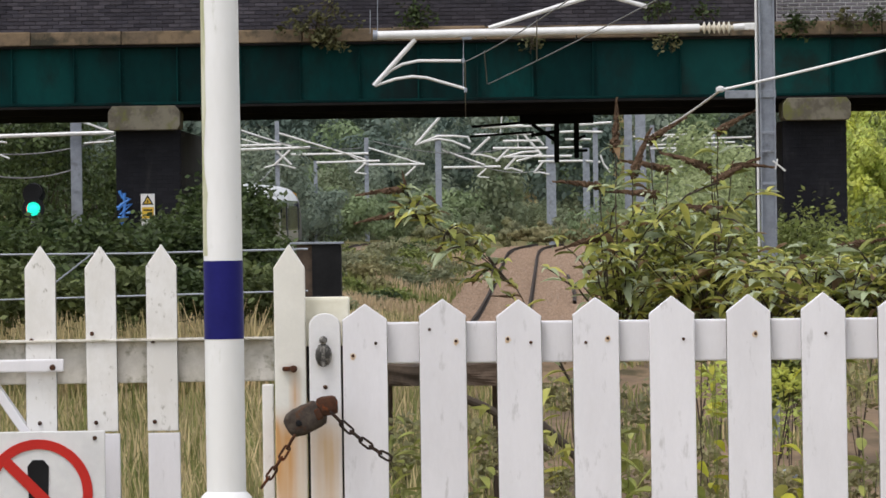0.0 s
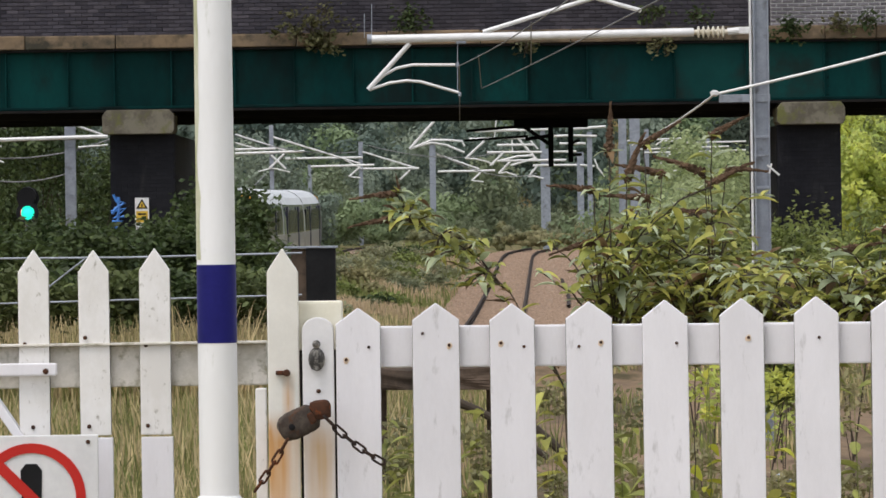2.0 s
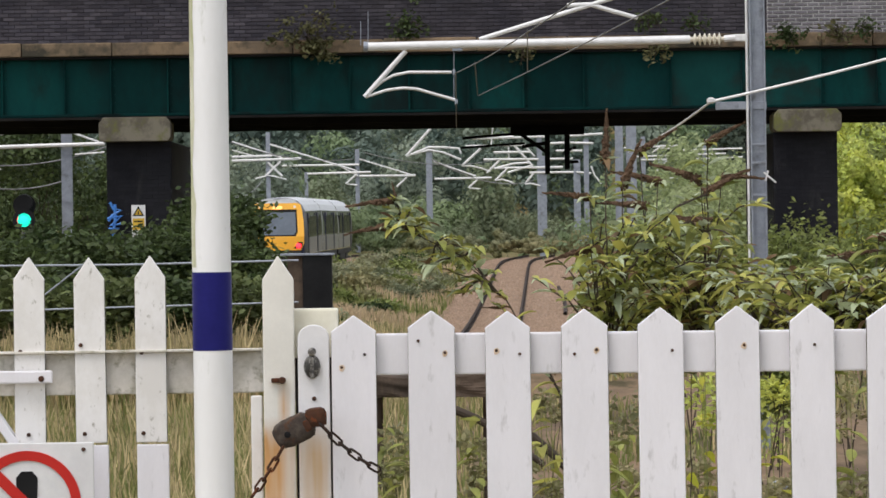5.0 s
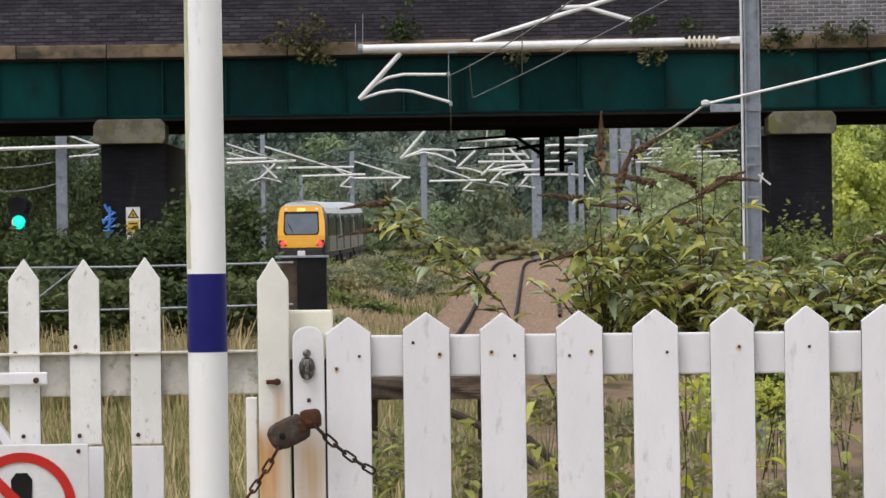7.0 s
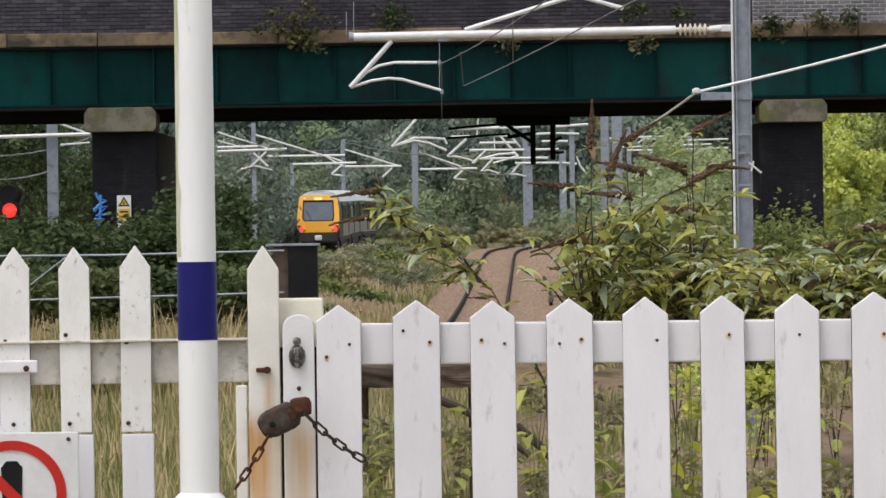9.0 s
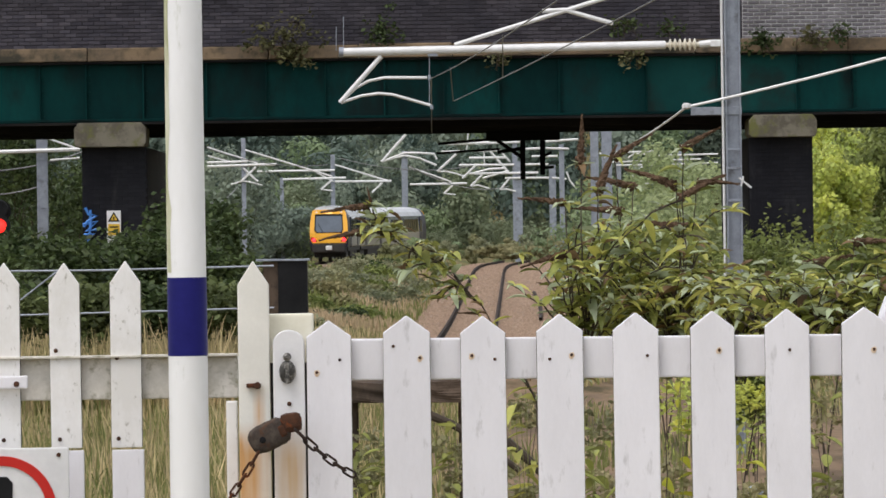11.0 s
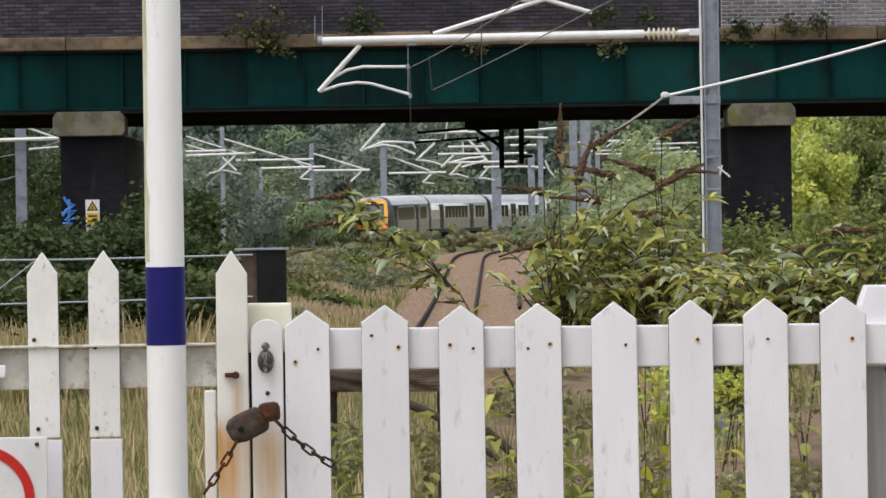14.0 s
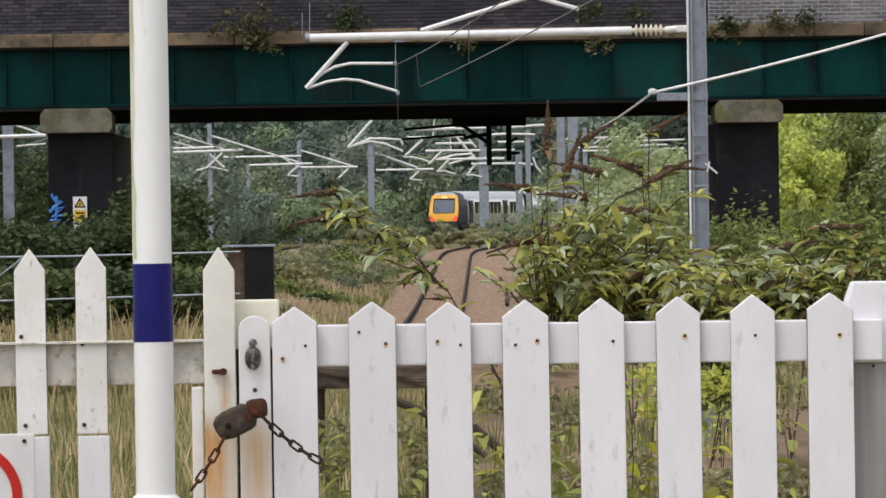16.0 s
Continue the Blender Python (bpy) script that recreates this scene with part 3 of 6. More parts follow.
def make_right_fence():
    root = thing("picket_fence", (0, FY, GROUND), "white painted timber picket fence with rusty nail heads", "fence")
    lean = 0.002
    spec = [((-0.17, 12.0, 2.498), 0.0936), ((-0.004, 12.0, 2.504), 0.0984), ((0.161, 12.0, 2.503), 0.0942), ((0.324, 12.0, 2.505), 0.0972),
            ((0.486, 12.0, 2.506), 0.0948), ((0.649, 12.0, 2.507), 0.0924), ((0.808, 12.0, 2.509), 0.0924), ((0.97, 12.0, 2.51), 0.096)]
    nails = {0: [(0.24, 70), (-0.27, 92)], 1: [(-0.28, 54), (0.28, 75)], 2: [(-0.25, 70), (0.26, 77)], 3: [(-0.22, 80), (0.25, 73)],
             4: [(0.25, 77)], 5: [(0.15, 70)], 6: [(0.05, 73)], 7: [(0.2, 75)]}
    for i, ((x, y, z), w) in enumerate(spec):
        z, w = z + (0.003, 0.005, 0.003)[min(i, 2)], w + 0.002
        p = part("picket", picket_bm(w, z - GROUND, 0.037 * random.uniform(0.93, 1.07), 0.022), WHITE, root)
        darken_sides(p)
        p.matrix_basis = pose(x, random.uniform(-0.002, 0.002), 0, 0, lean * 57 * random.uniform(-1, 1), 0)
        for fx, d in nails[i]:
            nail(p, fx * w, z - GROUND - d * 0.0012)
            if (i + int(fx > 0)) % 2 == 0:
                rust_halo(p, fx * w, z - GROUND - d * 0.0012, 0.0062)
    za, zb = 2.462, 2.374
    xa, xb = -0.216, 1.084
    top_rail = part("rail", box((0, 0, 0), (xb - xa, 0.04, za - zb), 0.004), WHITE, root)
    top_rail.matrix_basis = pose((xa + xb) / 2, 0.045, (za + zb) / 2 - GROUND - 0.0046, 0, 0.28, 0)
    part("rail", box(((xa + xb) / 2, 0.045, 0.3), (xb - xa, 0.04, za - zb), 0.004), WHITE, root)
    # end post
    px, pz = 1.085, 2.534
    post = thing("fence_post", (px, FY + 0.10, GROUND), "square fence post, painted white above and bare grey below", "fence post", "posts of the fence")
    w = 0.1488
    cut = 2.361 - GROUND
    ph = pz - GROUND
    part("post_top", prism([(-w / 2, cut), (w / 2, cut), (w / 2, ph - 0.012), (w / 2 - 0.012, ph), (-w / 2 + 0.016, ph), (-w / 2, ph - 0.045)], 0.1, 0.004, y=-0.05), WHITE, post)
    part("post_shaft", box((0, 0, cut / 2), (w - 0.004, 0.096, cut), 0.006), GREYWOOD, post, "bare weathered grey timber")
    for z in (0.03, 0.08):
        nail(post, -0.02, pz - GROUND - 0.1 - z, y=-0.052)
    # gate post behind the latch picket
    gx, gz = -0.253, 2.515
    gp = thing("gate_post", (gx, FY + 0.095, GROUND), "square cream painted gate post with a flat top", "fence post", "posts of the fence")
    cut2 = 2.411 - GROUND
    part("post_top", box((0, 0, (gz - GROUND + cut2) / 2), (0.1016, 0.09, gz - GROUND - cut2), 0.005), CREAM, gp)
    # soot black on this shaft stands for the shade in the gate's gaps
    part("post_shaft", box((0.0, 0.035, cut2 / 2), (0.0847, 0.06, cut2), 0.004), SOOT_SHADE, gp, "timber shaft blackened for the shade in the gate gaps")


def stained(name, base, rust, spots):
    """White paint with rust that ran down from iron fixings: spots are (x, top, width, length)."""
    m = surf(name, base, tuple(v * 0.9 for v in base), 0.5, scale=9, fine=110, bump=0.08, dist=0.002)
    t = m.node_tree
    b = t.nodes["Principled BSDF"]
    col = b.inputs["Base Color"].links[0].from_socket
    co = t.nodes.new("ShaderNodeTexCoord")
    sep = t.nodes.new("ShaderNodeSeparateXYZ")
    t.links.new(co.outputs["Object"], sep.inputs[0])
    ns = t.nodes.new("ShaderNodeTexNoise")
    ns.inputs["Scale"].default_value = 30
    mp = t.nodes.new("ShaderNodeMapping")
    mp.inputs["Scale"].default_value = (1.5, 1, 0.12)
    t.links.new(co.outputs["Object"], mp.inputs[0])
    t.links.new(mp.outputs[0], ns.inputs["Vector"])

    def op(kind, a, bb):
        n = t.nodes.new("ShaderNodeMath")
        n.operation = kind
        for i, v in enumerate((a, bb)):
            if isinstance(v, (int, float)):
                n.inputs[i].default_value = v
            else:
                t.links.new(v, n.inputs[i])
        return n.outputs[0]

    for x, top, w, length, amt in spots:
        side = op("SUBTRACT", 1.0, op("DIVIDE", op("ABSOLUTE", op("SUBTRACT", sep.outputs[0], x), 0), w))
        side = op("MULTIPLY", op("MAXIMUM", side, 0.0), 1.6)
        down = op("DIVIDE", op("SUBTRACT", top, sep.outputs[2]), length)
        inside = op("MINIMUM", op("MAXIMUM", op("MULTIPLY", down, length * 14.0), 0.0), 1.0)
        fade = op("MAXIMUM", op("SUBTRACT", 1.0, down), 0.0)
        f = op("MULTIPLY", op("MULTIPLY", side, inside), op("MULTIPLY", fade, op("MULTIPLY", ns.outputs[0], 2.0 * amt)))
        f = op("MINIMUM", f, 0.95)
        mx = t.nodes.new("ShaderNodeMix")
        mx.data_type = "RGBA"
        mx.inputs["B"].default_value = (*rust, 1)
        t.links.new(f, mx.inputs["Factor"])
        t.links.new(col, mx.inputs["A"])
        col = mx.outputs["Result"]
    t.links.new(col, b.inputs["Base Color"])
    return m


def link_bm(length, width, r):
    """One oval chain link along z, flat in x."""
    pts = []
    for k in range(16):
        a = 2 * math.pi * k / 16
        x, z = math.cos(a) * width / 2, math.sin(a) * width / 2
        z += (length - width) / 2 * (1 if math.sin(a) >= 0 else -1)
        pts.append((x, 0, z))
    pts += pts[:2]
    return tube(pts, r, 7, cap=False)


def make_gate_end():
    # tall picket that carries the left fence, and the narrow picket beside it
    x, _, z = (-0.328, 12.05, 2.63)
    zl = 2.229 - GROUND
    root = thing("gate_stile", (x, FY + 0.004, GROUND), "tall cream-white gate picket with rust stains under a chain", "gate picket")
    mt = stained("rust_stained_cream_paint", (0.78, 0.76, 0.70), (0.56, 0.30, 0.11),
                 [(-0.012, zl + 0.06, 0.062, 0.8, 0.6), (-0.029, zl + 0.04, 0.02, 0.2, 1.6), (-0.005, zl + 0.01, 0.012, 0.3, 0.5), (0.01, 2.37 - GROUND, 0.016, 0.13, 1.1), (-0.004, 2.377 - GROUND, 0.02, 0.03, 0.7)])
    p = part("picket", picket_bm(0.0663, z - GROUND, 0.0506, 0.03), mt, root)
    sx, sz = -0.329 - x, 2.365 - GROUND
    bm = box((sx, -0.008, sz), (0.0313, 0.012, 0.0096), 0.003)
    lathe([(0.004, 0), (0.008, 0.002), (0.006, 0.009)], 8, bm, Matrix.Translation((sx + 0.008, -0.01, sz)) @ Matrix.Rotation(radians(90), 4, "X"))
    part("staple", bm, RUST, root, "rusty iron staple")
    part("rear_board", box((-0.378 - x, 0.06, 0.566), (0.0243, 0.03, 1.13), 0.003), OLDWHITE, root)
    x2, _, z2 = (-0.254, 12.0, 2.482)
    lp = thing("latch_picket", (x2, FY, GROUND), "narrow round-topped white picket with an iron latch and rust streak", "gate picket")
    w2 = 0.0672
    h2 = z2 - GROUND
    arc = [(w2 / 2 * math.cos(a), h2 - w2 * 0.42 + w2 * 0.42 * math.sin(a)) for a in (math.pi * k / 10 for k in range(11))]
    m2 = stained("rust_streaked_white_paint", (0.80, 0.79, 0.80), (0.62, 0.42, 0.23), [(0.0, zl + 0.05, 0.06, 0.6, 0.55), (0.013, zl + 0.02, 0.015, 0.25, 0.8), (-0.016, zl + 0.03, 0.012, 0.2, 0.5)])
    part("picket", prism([(-w2 / 2, 0), (w2 / 2, 0)] + arc, 0.024, 0.003), m2, lp)
    lx, lz = -0.257 - x2, 2.401 - GROUND
    bm = lathe([(0.006, 0), (0.018, 0.003), (0.016, 0.010), (0.008, 0.014)], 14, m=Matrix.Translation((lx, -0.001, lz - 0.008)) @ Matrix.Rotation(radians(90), 4, "X") @ Matrix.Diagonal((1, 1.4, 1, 1)))
    box((lx, -0.012, lz - 0.01), (0.008, 0.02, 0.045), 0.003, bm)
    part("latch_plate", bm, IRON, lp, "dark iron latch plate with wear and highlights in its colour")
    bm = lathe([(0.003, 0), (0.009, 0.004), (0.009, 0.012), (0.004, 0.018)], 12, m=Matrix.Translation((lx, -0.006, lz + 0.024)) @ Matrix.Rotation(radians(90), 4, "X"))
    part("latch_knob", bm, IRON, lp)
    nail(lp, 0.0, 2.325 - GROUND, 0.005)


def make_lock():
    c = Vector((-0.296, 11.95, 2.26))
    root = thing("padlock", c, "heavily rusted iron padlock hanging on the gate", "padlock")
    tilt = Matrix.Rotation(radians(-24), 4, "Y")
    bm = bmesh.new()
    bmesh.ops.create_icosphere(bm, subdivisions=4, radius=1.0)
    for v in bm.verts:
        c = [math.copysign(abs(a) ** 0.62, a) for a in v.co]
        v.co = Vector((c[0] * 0.045, c[1] * 0.021, c[2] * 0.030))
        v.co += v.co * 0.06 * noise.noise(v.co * 70) + Vector((0, 0, 0.002 * noise.noise(v.co * 160)))
    bmesh.ops.transform(bm, matrix=tilt, verts=bm.verts[:])
    part("lock_body", bm, LOCKIRON, root, "grey-brown pitted lock case", True)
    # a black disc stands for the dark inside the keyhole
    bm = lathe([(0.003, 0), (0.007, 0.001), (0.007, 0.004), (0.003, 0.005)], 12, m=tilt @ Matrix.Translation((-0.016, -0.019, -0.002)) @ Matrix.Rotation(radians(90), 4, "X"))
    part("keyhole_cover", bm, BLACK, root, smooth=True)
    flat = Matrix.Rotation(radians(-6), 4, "Y")
    bm = box((0.046, -0.004, 0.027), (0.046, 0.036, 0.040), 0.012, turn=flat)
    for v in bm.verts:
        v.co += Vector((1, 1, 1)) * 0.003 * noise.noise(v.co * 90)
    box((0.028, -0.006, 0.010), (0.016, 0.032, 0.026), 0.006, bm, tilt)
    part("hasp", bm, RUST, root, "bright rusted hasp")
    # chains
    def run(a, b, n, sag, label, iron):
        ch = thing("chain", a, label, "chain", "chains of the gate")
        pts = bend((0, 0, 0), Vector(b) - Vector(a), sag, n)
        for i, (p, q) in enumerate(zip(pts, pts[1:])):
            d = q - p
            ob = part("chain_link", link_bm(d.length * 1.24, 0.0128, 0.0026), iron, ch, smooth=True)
            m = d.to_track_quat("Z", "Y").to_matrix().to_4x4() @ Matrix.Rotation(radians(75 * (i % 2) + 8), 4, "Z")
            ob.matrix_basis = Matrix.Translation((p + q) / 2) @ m
    run((-0.32, 11.92, 2.225), (-0.389, 11.92, 2.119), 5, 0.004, "rusty iron chain hanging beside the gate", RUST)
    run((-0.239, 11.92, 2.272), (-0.118, 11.92, 2.175), 6, 0.008, "rusty iron chain drawn across the gate", CHAINIRON)


def make_left_fence():
    fy = 12.4
    root = thing("picket_fence", (0, fy, GROUND), "weathered white picket gate with patched lower boards", "fence")
    rz0, rz1 = 2.42 - GROUND, 2.327 - GROUND
    xa, xb = -1.496, -0.375
    part("rail", box(((xa + xb) / 2, 0.045, (rz0 + rz1) / 2), (xb - xa, 0.045, rz0 - rz1), 0.004), DIRTYWHITE, root, "dirty flaking white rail")
    part("rail_cap", box(((xa + xb) / 2, 0.021, rz0 + 0.002), (xb - xa, 0.058, 0.005), 0.001), DIRTYWHITE, root)
    part("rail", box(((xa + xb) / 2, 0.045, 0.25), (xb - xa, 0.045, rz0 - rz1), 0.004), DIRTYWHITE, root)
    spec = [((-1.15, 12.4, 2.63), 763), ((-1.018, 12.4, 2.629), 763), ((-0.886, 12.4, 2.632), 763), ((-0.752, 12.4, 2.63), 764), ((-0.62, 12.4, 2.632), 765), ((-0.487, 12.4, 2.629), 765)]
    w = 0.0682
    cut = 2.222 - GROUND
    for (x, y, z) in [s[0] for s in spec]:
        p = part("picket", picket_bm(w, z - GROUND - cut, 0.0496, 0.022), OLDWHITE, root)
        darken_sides(p)
        p.matrix_basis = pose(x, random.uniform(-0.002, 0.002), cut, 0, random.uniform(-0.3, 0.3), 0)
        q = part("lower_board", box((0, 0.012, cut / 2 - 0.002), (w * 1.02, 0.024, cut - 0.006), 0.002), WHITE, root)
        q.matrix_basis = pose(x + 0.002, -0.003, 0)
        nail(p, -0.02, z - GROUND - cut - 0.21 * random.uniform(0.9, 1.05), 0.005)
        nail(p, random.uniform(-0.02, 0.02), 0.02, 0.005)
    # strap and brace of the gate
    sx, _, sz = (-0.963, 12.36, 2.369)
    part("strap", box((sx, -0.018, sz - GROUND), (0.2571, 0.012, 0.0284), 0.004), WHITE, root, "white painted iron hinge strap")
    nail(root, -0.859, 2.365 - GROUND, 0.007, -0.024)
    ba, bb = Vector((-1.048, 12.38, 2.412)), Vector((-0.914, 12.38, 2.212))
    d = bb - ba
    br = part("brace", box((0, 0, 0), (0.0594, 0.02, d.length), 0.003), WHITE, root)
    br.matrix_basis = Matrix.Translation((ba + bb) / 2 - Vector((0, fy, GROUND)) + Vector((0, 0.035, 0))) @ d.to_track_quat("Z", "Y").to_matrix().to_4x4()


def disc(r0, r1, y, depth, seg=48):
    bm = bmesh.new()
    rings = []
    for r, yy in ((r0, y), (r1, y), (r1, y + depth), (r0, y + depth)):
        rings.append([bm.verts.new((r * math.cos(2 * math.pi * k / seg), yy, r * math.sin(2 * math.pi * k / seg))) for k in range(seg)])
    for a, b in zip(rings, rings[1:] + rings[:1]):
        for k in range(seg):
            bm.faces.new((a[k], b[k], b[(k + 1) % seg], a[(k + 1) % seg]))
    bmesh.ops.recalc_face_normals(bm, faces=bm.faces[:])
    return bm


def make_sign():
    c = Vector((-0.888, 12.3, 2.093))
    root = thing("prohibition_sign", c, "white sign with red ring and bar on the gate", "sign")
    w = 0.2927
    part("plate", box((0, 0, -0.0738), (w, 0.008, 0.4182), 0.003), SIGNWHITE, root)
    r = 0.1181
    part("ring", disc(r * 0.82, r, -0.0075, 0.003), SIGNRED, root, "red ring")
    part("bar", box((0, -0.007, 0), (r * 1.72, 0.003, r * 0.2), 0, turn=Matrix.Rotation(radians(45), 4, "Y")), SIGNRED, root, "red slanting bar")
    bm = prism([(-0.16 * r, -0.7 * r), (0.16 * r, -0.7 * r), (0.2 * r, 0.5 * r), (0.1 * r, 0.62 * r), (-0.1 * r, 0.62 * r), (-0.2 * r, 0.5 * r)], 0.002, 0, None, -0.0065)
    part("symbol", bm, BLACK, root, "plain black symbol")
    nail(root, 0.1242, 0.1193, 0.005, -0.005)


def make_pole():
    x = -0.444
    root = thing("lamp_post", (x, 11.4, GROUND), "white steel lamp post with dark blue band and algae streaks", "lamp post")
    z0, z1, zb = (v - GROUND for v in [2.444, 2.602, 2.132])
    r0, r1 = 0.0405, 0.0378
    top = 3.9
    def rad(z):
        return r0 + (r1 - r0) * (z - zb) / (3.128 - GROUND - zb)
    part("shaft_lower", lathe([(rad(z0), zb - 0.02), (rad(z0), z0)], 40), POLEWHITE, root, smooth=True)
    part("band", lathe([(rad(z0) + 0.0006, z0), (rad(z1) + 0.0006, z1)], 40), NAVY, root, "dark blue painted band", True)
    part("shaft_upper", lathe([(rad(z1), z1), (rad(2.0), 2.0), (rad(top), top)], 40), POLEWHITE, root, smooth=True)
    part("base_tube", lathe([(0.057, 0), (0.057, zb - 0.025), (0.0502, zb - 0.005), (r0, zb + 0.004)], 40), POLEWHITE, root, smooth=True)
    # algae strip down one side
    bm = bmesh.new()
    rows = []
    for i in range(60):
        z = z1 + 0.01 + i * (top - z1 - 0.02) / 59
        a0 = radians(180 + 3)
        a1 = radians(180 + 38 + 18 * noise.noise((0, 0, z * 9)) + 8 * noise.noise((3, 0, z * 31)))
        r = rad(z) + 0.0005
        rows.append([bm.verts.new((r * math.cos(a0 + (a1 - a0) * k / 4), r * math.sin(a0 + (a1 - a0) * k / 4), z)) for k in range(5)])
    for a, b in zip(rows, rows[1:]):
        for k in range(4):
            bm.faces.new((a[k], a[k + 1], b[k + 1], b[k]))
    part("algae", bm, ALGAE, root, "green algae streak", True)
    part("arm", tube([(0, 0, top), (0, -0.1, top + 0.25), (0, -0.5, top + 0.35)], 0.025, 10), POLEWHITE, root)
    part("lantern", box((0, -0.75, top + 0.34), (0.2, 0.5, 0.09), 0.03), STEEL, root)


make_right_fence()
make_gate_end()
make_lock()
make_left_fence()
make_sign()
make_pole()


# ---- overhead line ----
def h_beam(x, y, z0, z1, w, d, across=False):
    """An H section standing upright; across turns its web to face the line of sight."""
    t = 0.014
    half = [(-w / 2, -d / 2), (w / 2, -d / 2), (w / 2, -d / 2 + t), (t / 2, -d / 2 + t), (t / 2, d / 2 - t), (w / 2, d / 2 - t), (w / 2, d / 2),
            (-w / 2, d / 2), (-w / 2, d / 2 - t), (-t / 2, d / 2 - t), (-t / 2, -d / 2 + t), (-w / 2, -d / 2 + t)]
    if across:
        half = [(b, -a) for a, b in half]
    bm = bmesh.new()
    lo, hi = ([bm.verts.new((x + a, y + b, z)) for a, b in half] for z in (z0, z1))
    n = len(half)
    for k in range(n):
        bm.faces.new((lo[k], lo[(k + 1) % n], hi[(k + 1) % n], hi[k]))
    bm.faces.new(hi)
    bmesh.ops.recalc_face_normals(bm, faces=bm.faces[:])
    return bm


def h_mast(root, x, y, z0, z1, w=0.2, d=0.2, material=None):
    """A rolled steel mast: two flanges and a web."""
    material = material or STEEL
    return part("mast", h_beam(x, y, z0, z1, w, d), material, root)


def insulator(root, a, b, sheds=6, r=0.075):
    a, b = Vector(a), Vector(b)
    L = (b - a).length
    prof = [(0.03, 0)]
    for i in range(sheds):
        z = L * (0.08 + 0.84 * i / sheds)
        s = L * 0.84 / sheds
        prof += [(0.03, z), (r, z + s * 0.35), (r * 0.95, z + s * 0.5), (0.03, z + s * 0.75)]
    prof.append((0.03, L))
    return part("insulator", lathe(prof, 16, m=Matrix.Translation(a) @ (b - a).to_track_quat("Z", "Y").to_matrix().to_4x4()), INSUL, root, "ribbed cream insulator")


def make_near_mast():
    D = 71.0
    x = 4.101
    root = thing("overhead_line_mast", (0, 0, 0), "galvanised steel overhead line mast with a pale cantilever arm", "overhead mast", "overhead line masts")
    w = 0.1917
    # channel pair seen on its open side
    part("mast", h_beam(x, D, -0.5, 8.5, 0.2, w, True), STEEL, root)
    for v in [3.599, 3.365, 2.96, 2.875]:
        bm = box((x, D - 0.09, v), (w, 0.012, 0.03), 0.003)
        part("batten", bm, STEEL, root)
    part("conduit", tube([(x - w / 2 - 0.035, D - 0.06, -0.4), (x - w / 2 - 0.035, D - 0.06, 8.4)], 0.017, 8), PALESTEEL, root)
    # top tube
    part("top_tube", tube([(-0.813, 71.0, 4.891), (3.263, 71.0, 4.925)], 0.0532, 14), PALESTEEL, root, smooth=True)
    part("tube_end", tube([(-0.841, 71.0, 4.892), (-0.785, 71.0, 4.891)], 0.0639, 14), STEEL, root)
    insulator(root, (3.263, 71.0, 4.925), (3.703, 71.0, 4.925), 6, 0.0781)
    bm = tube([(3.689, 71.0, 4.926), (3.831, 71.0, 4.938)], 0.045, 12)
    box(Vector((3.902, 71.0, 4.937)), (0.16, 0.08, 0.09), 0.015, bm)
    part("clamp", bm, PALESTEEL, root)
    # strut above the tube
    part("strut", tube([(0.615, 71.0, 4.963), (1.899, 71.0, 5.342), (3.717, 71.0, 5.877)], 0.0284, 10), PALESTEEL, root, smooth=True)
    part("steady_tube", tube([(1.722, 71.0, 5.373), (2.006, 71.0, 5.383), (2.324, 71.0, 5.286), (2.607, 71.0, 5.204)], 0.0284, 10), PALESTEEL, root, smooth=True)
    # registration arms
    part("drop_bracket", tube([(-0.31, 71.0, 4.834), (-0.836, 71.0, 4.26)], 0.031, 10), PALESTEEL, root, smooth=True)
    part("registration_arm", tube([(-0.822, 71.0, 4.274), (-0.635, 71.0, 4.442), (-0.477, 71.0, 4.525), (-0.278, 71.0, 4.564), (0.261, 71.0, 4.556)], 0.019, 10), PALESTEEL, root, smooth=True)
    part("registration_arm", tube([(-0.822, 71.0, 4.26), (-0.565, 71.0, 4.341), (-0.352, 71.0, 4.367), (-0.175, 71.0, 4.35), (0.299, 71.0, 4.208)], 0.019, 10), PALESTEEL, root, smooth=True)
    bm = tube([(0.294, 71.0, 4.854), (0.285, 71.0, 4.201)], 0.005, 6)
    box(Vector((0.29, 71.0, 4.556)), (0.035, 0.04, 0.07), 0.01, bm)
    box(Vector((0.313, 71.0, 4.186)), (0.04, 0.05, 0.06), 0.01, bm)
    box(Vector((0.337, 71.0, 4.839)), (0.13, 0.06, 0.04), 0.012, bm)
    part("dropper", bm, STEEL, root)
    part("side_bracket", box(Vector((3.89, 71.0, 4.085)), (0.639, 0.07, 0.0994), 0.006), STEEL, root)
    # cable on its bracket
    cab = thing("feeder_cable", (0, 0, 0), "pale insulated feeder cable strapped to the mast", "cable")
    part("cable_run", tube(bend((3.504, 70.8, 4.136), (7.945, 70.8, 5.247), 0.05), 0.0177, 8), PALESTEEL, cab, smooth=True)
    part("cable_run", tube(bend((3.504, 70.8, 4.136), (3.313, 95.0, 3.792), 0.05), 0.0142, 8), PALESTEEL, cab, smooth=True)
    bm = lathe([(0.02, 0), (0.055, 0.02), (0.055, 0.06), (0.02, 0.08)], 10, m=Matrix.Translation(Vector((3.504, 70.8, 4.108)) - Vector((0, 0, 0.0))))
    part("cable_clamp", bm, PALESTEEL, cab)
    part("tie", tube([(4.156, 70.9, 3.242), (4.31, 70.9, 3.113)], 0.012, 6), PALESTEEL, cab)
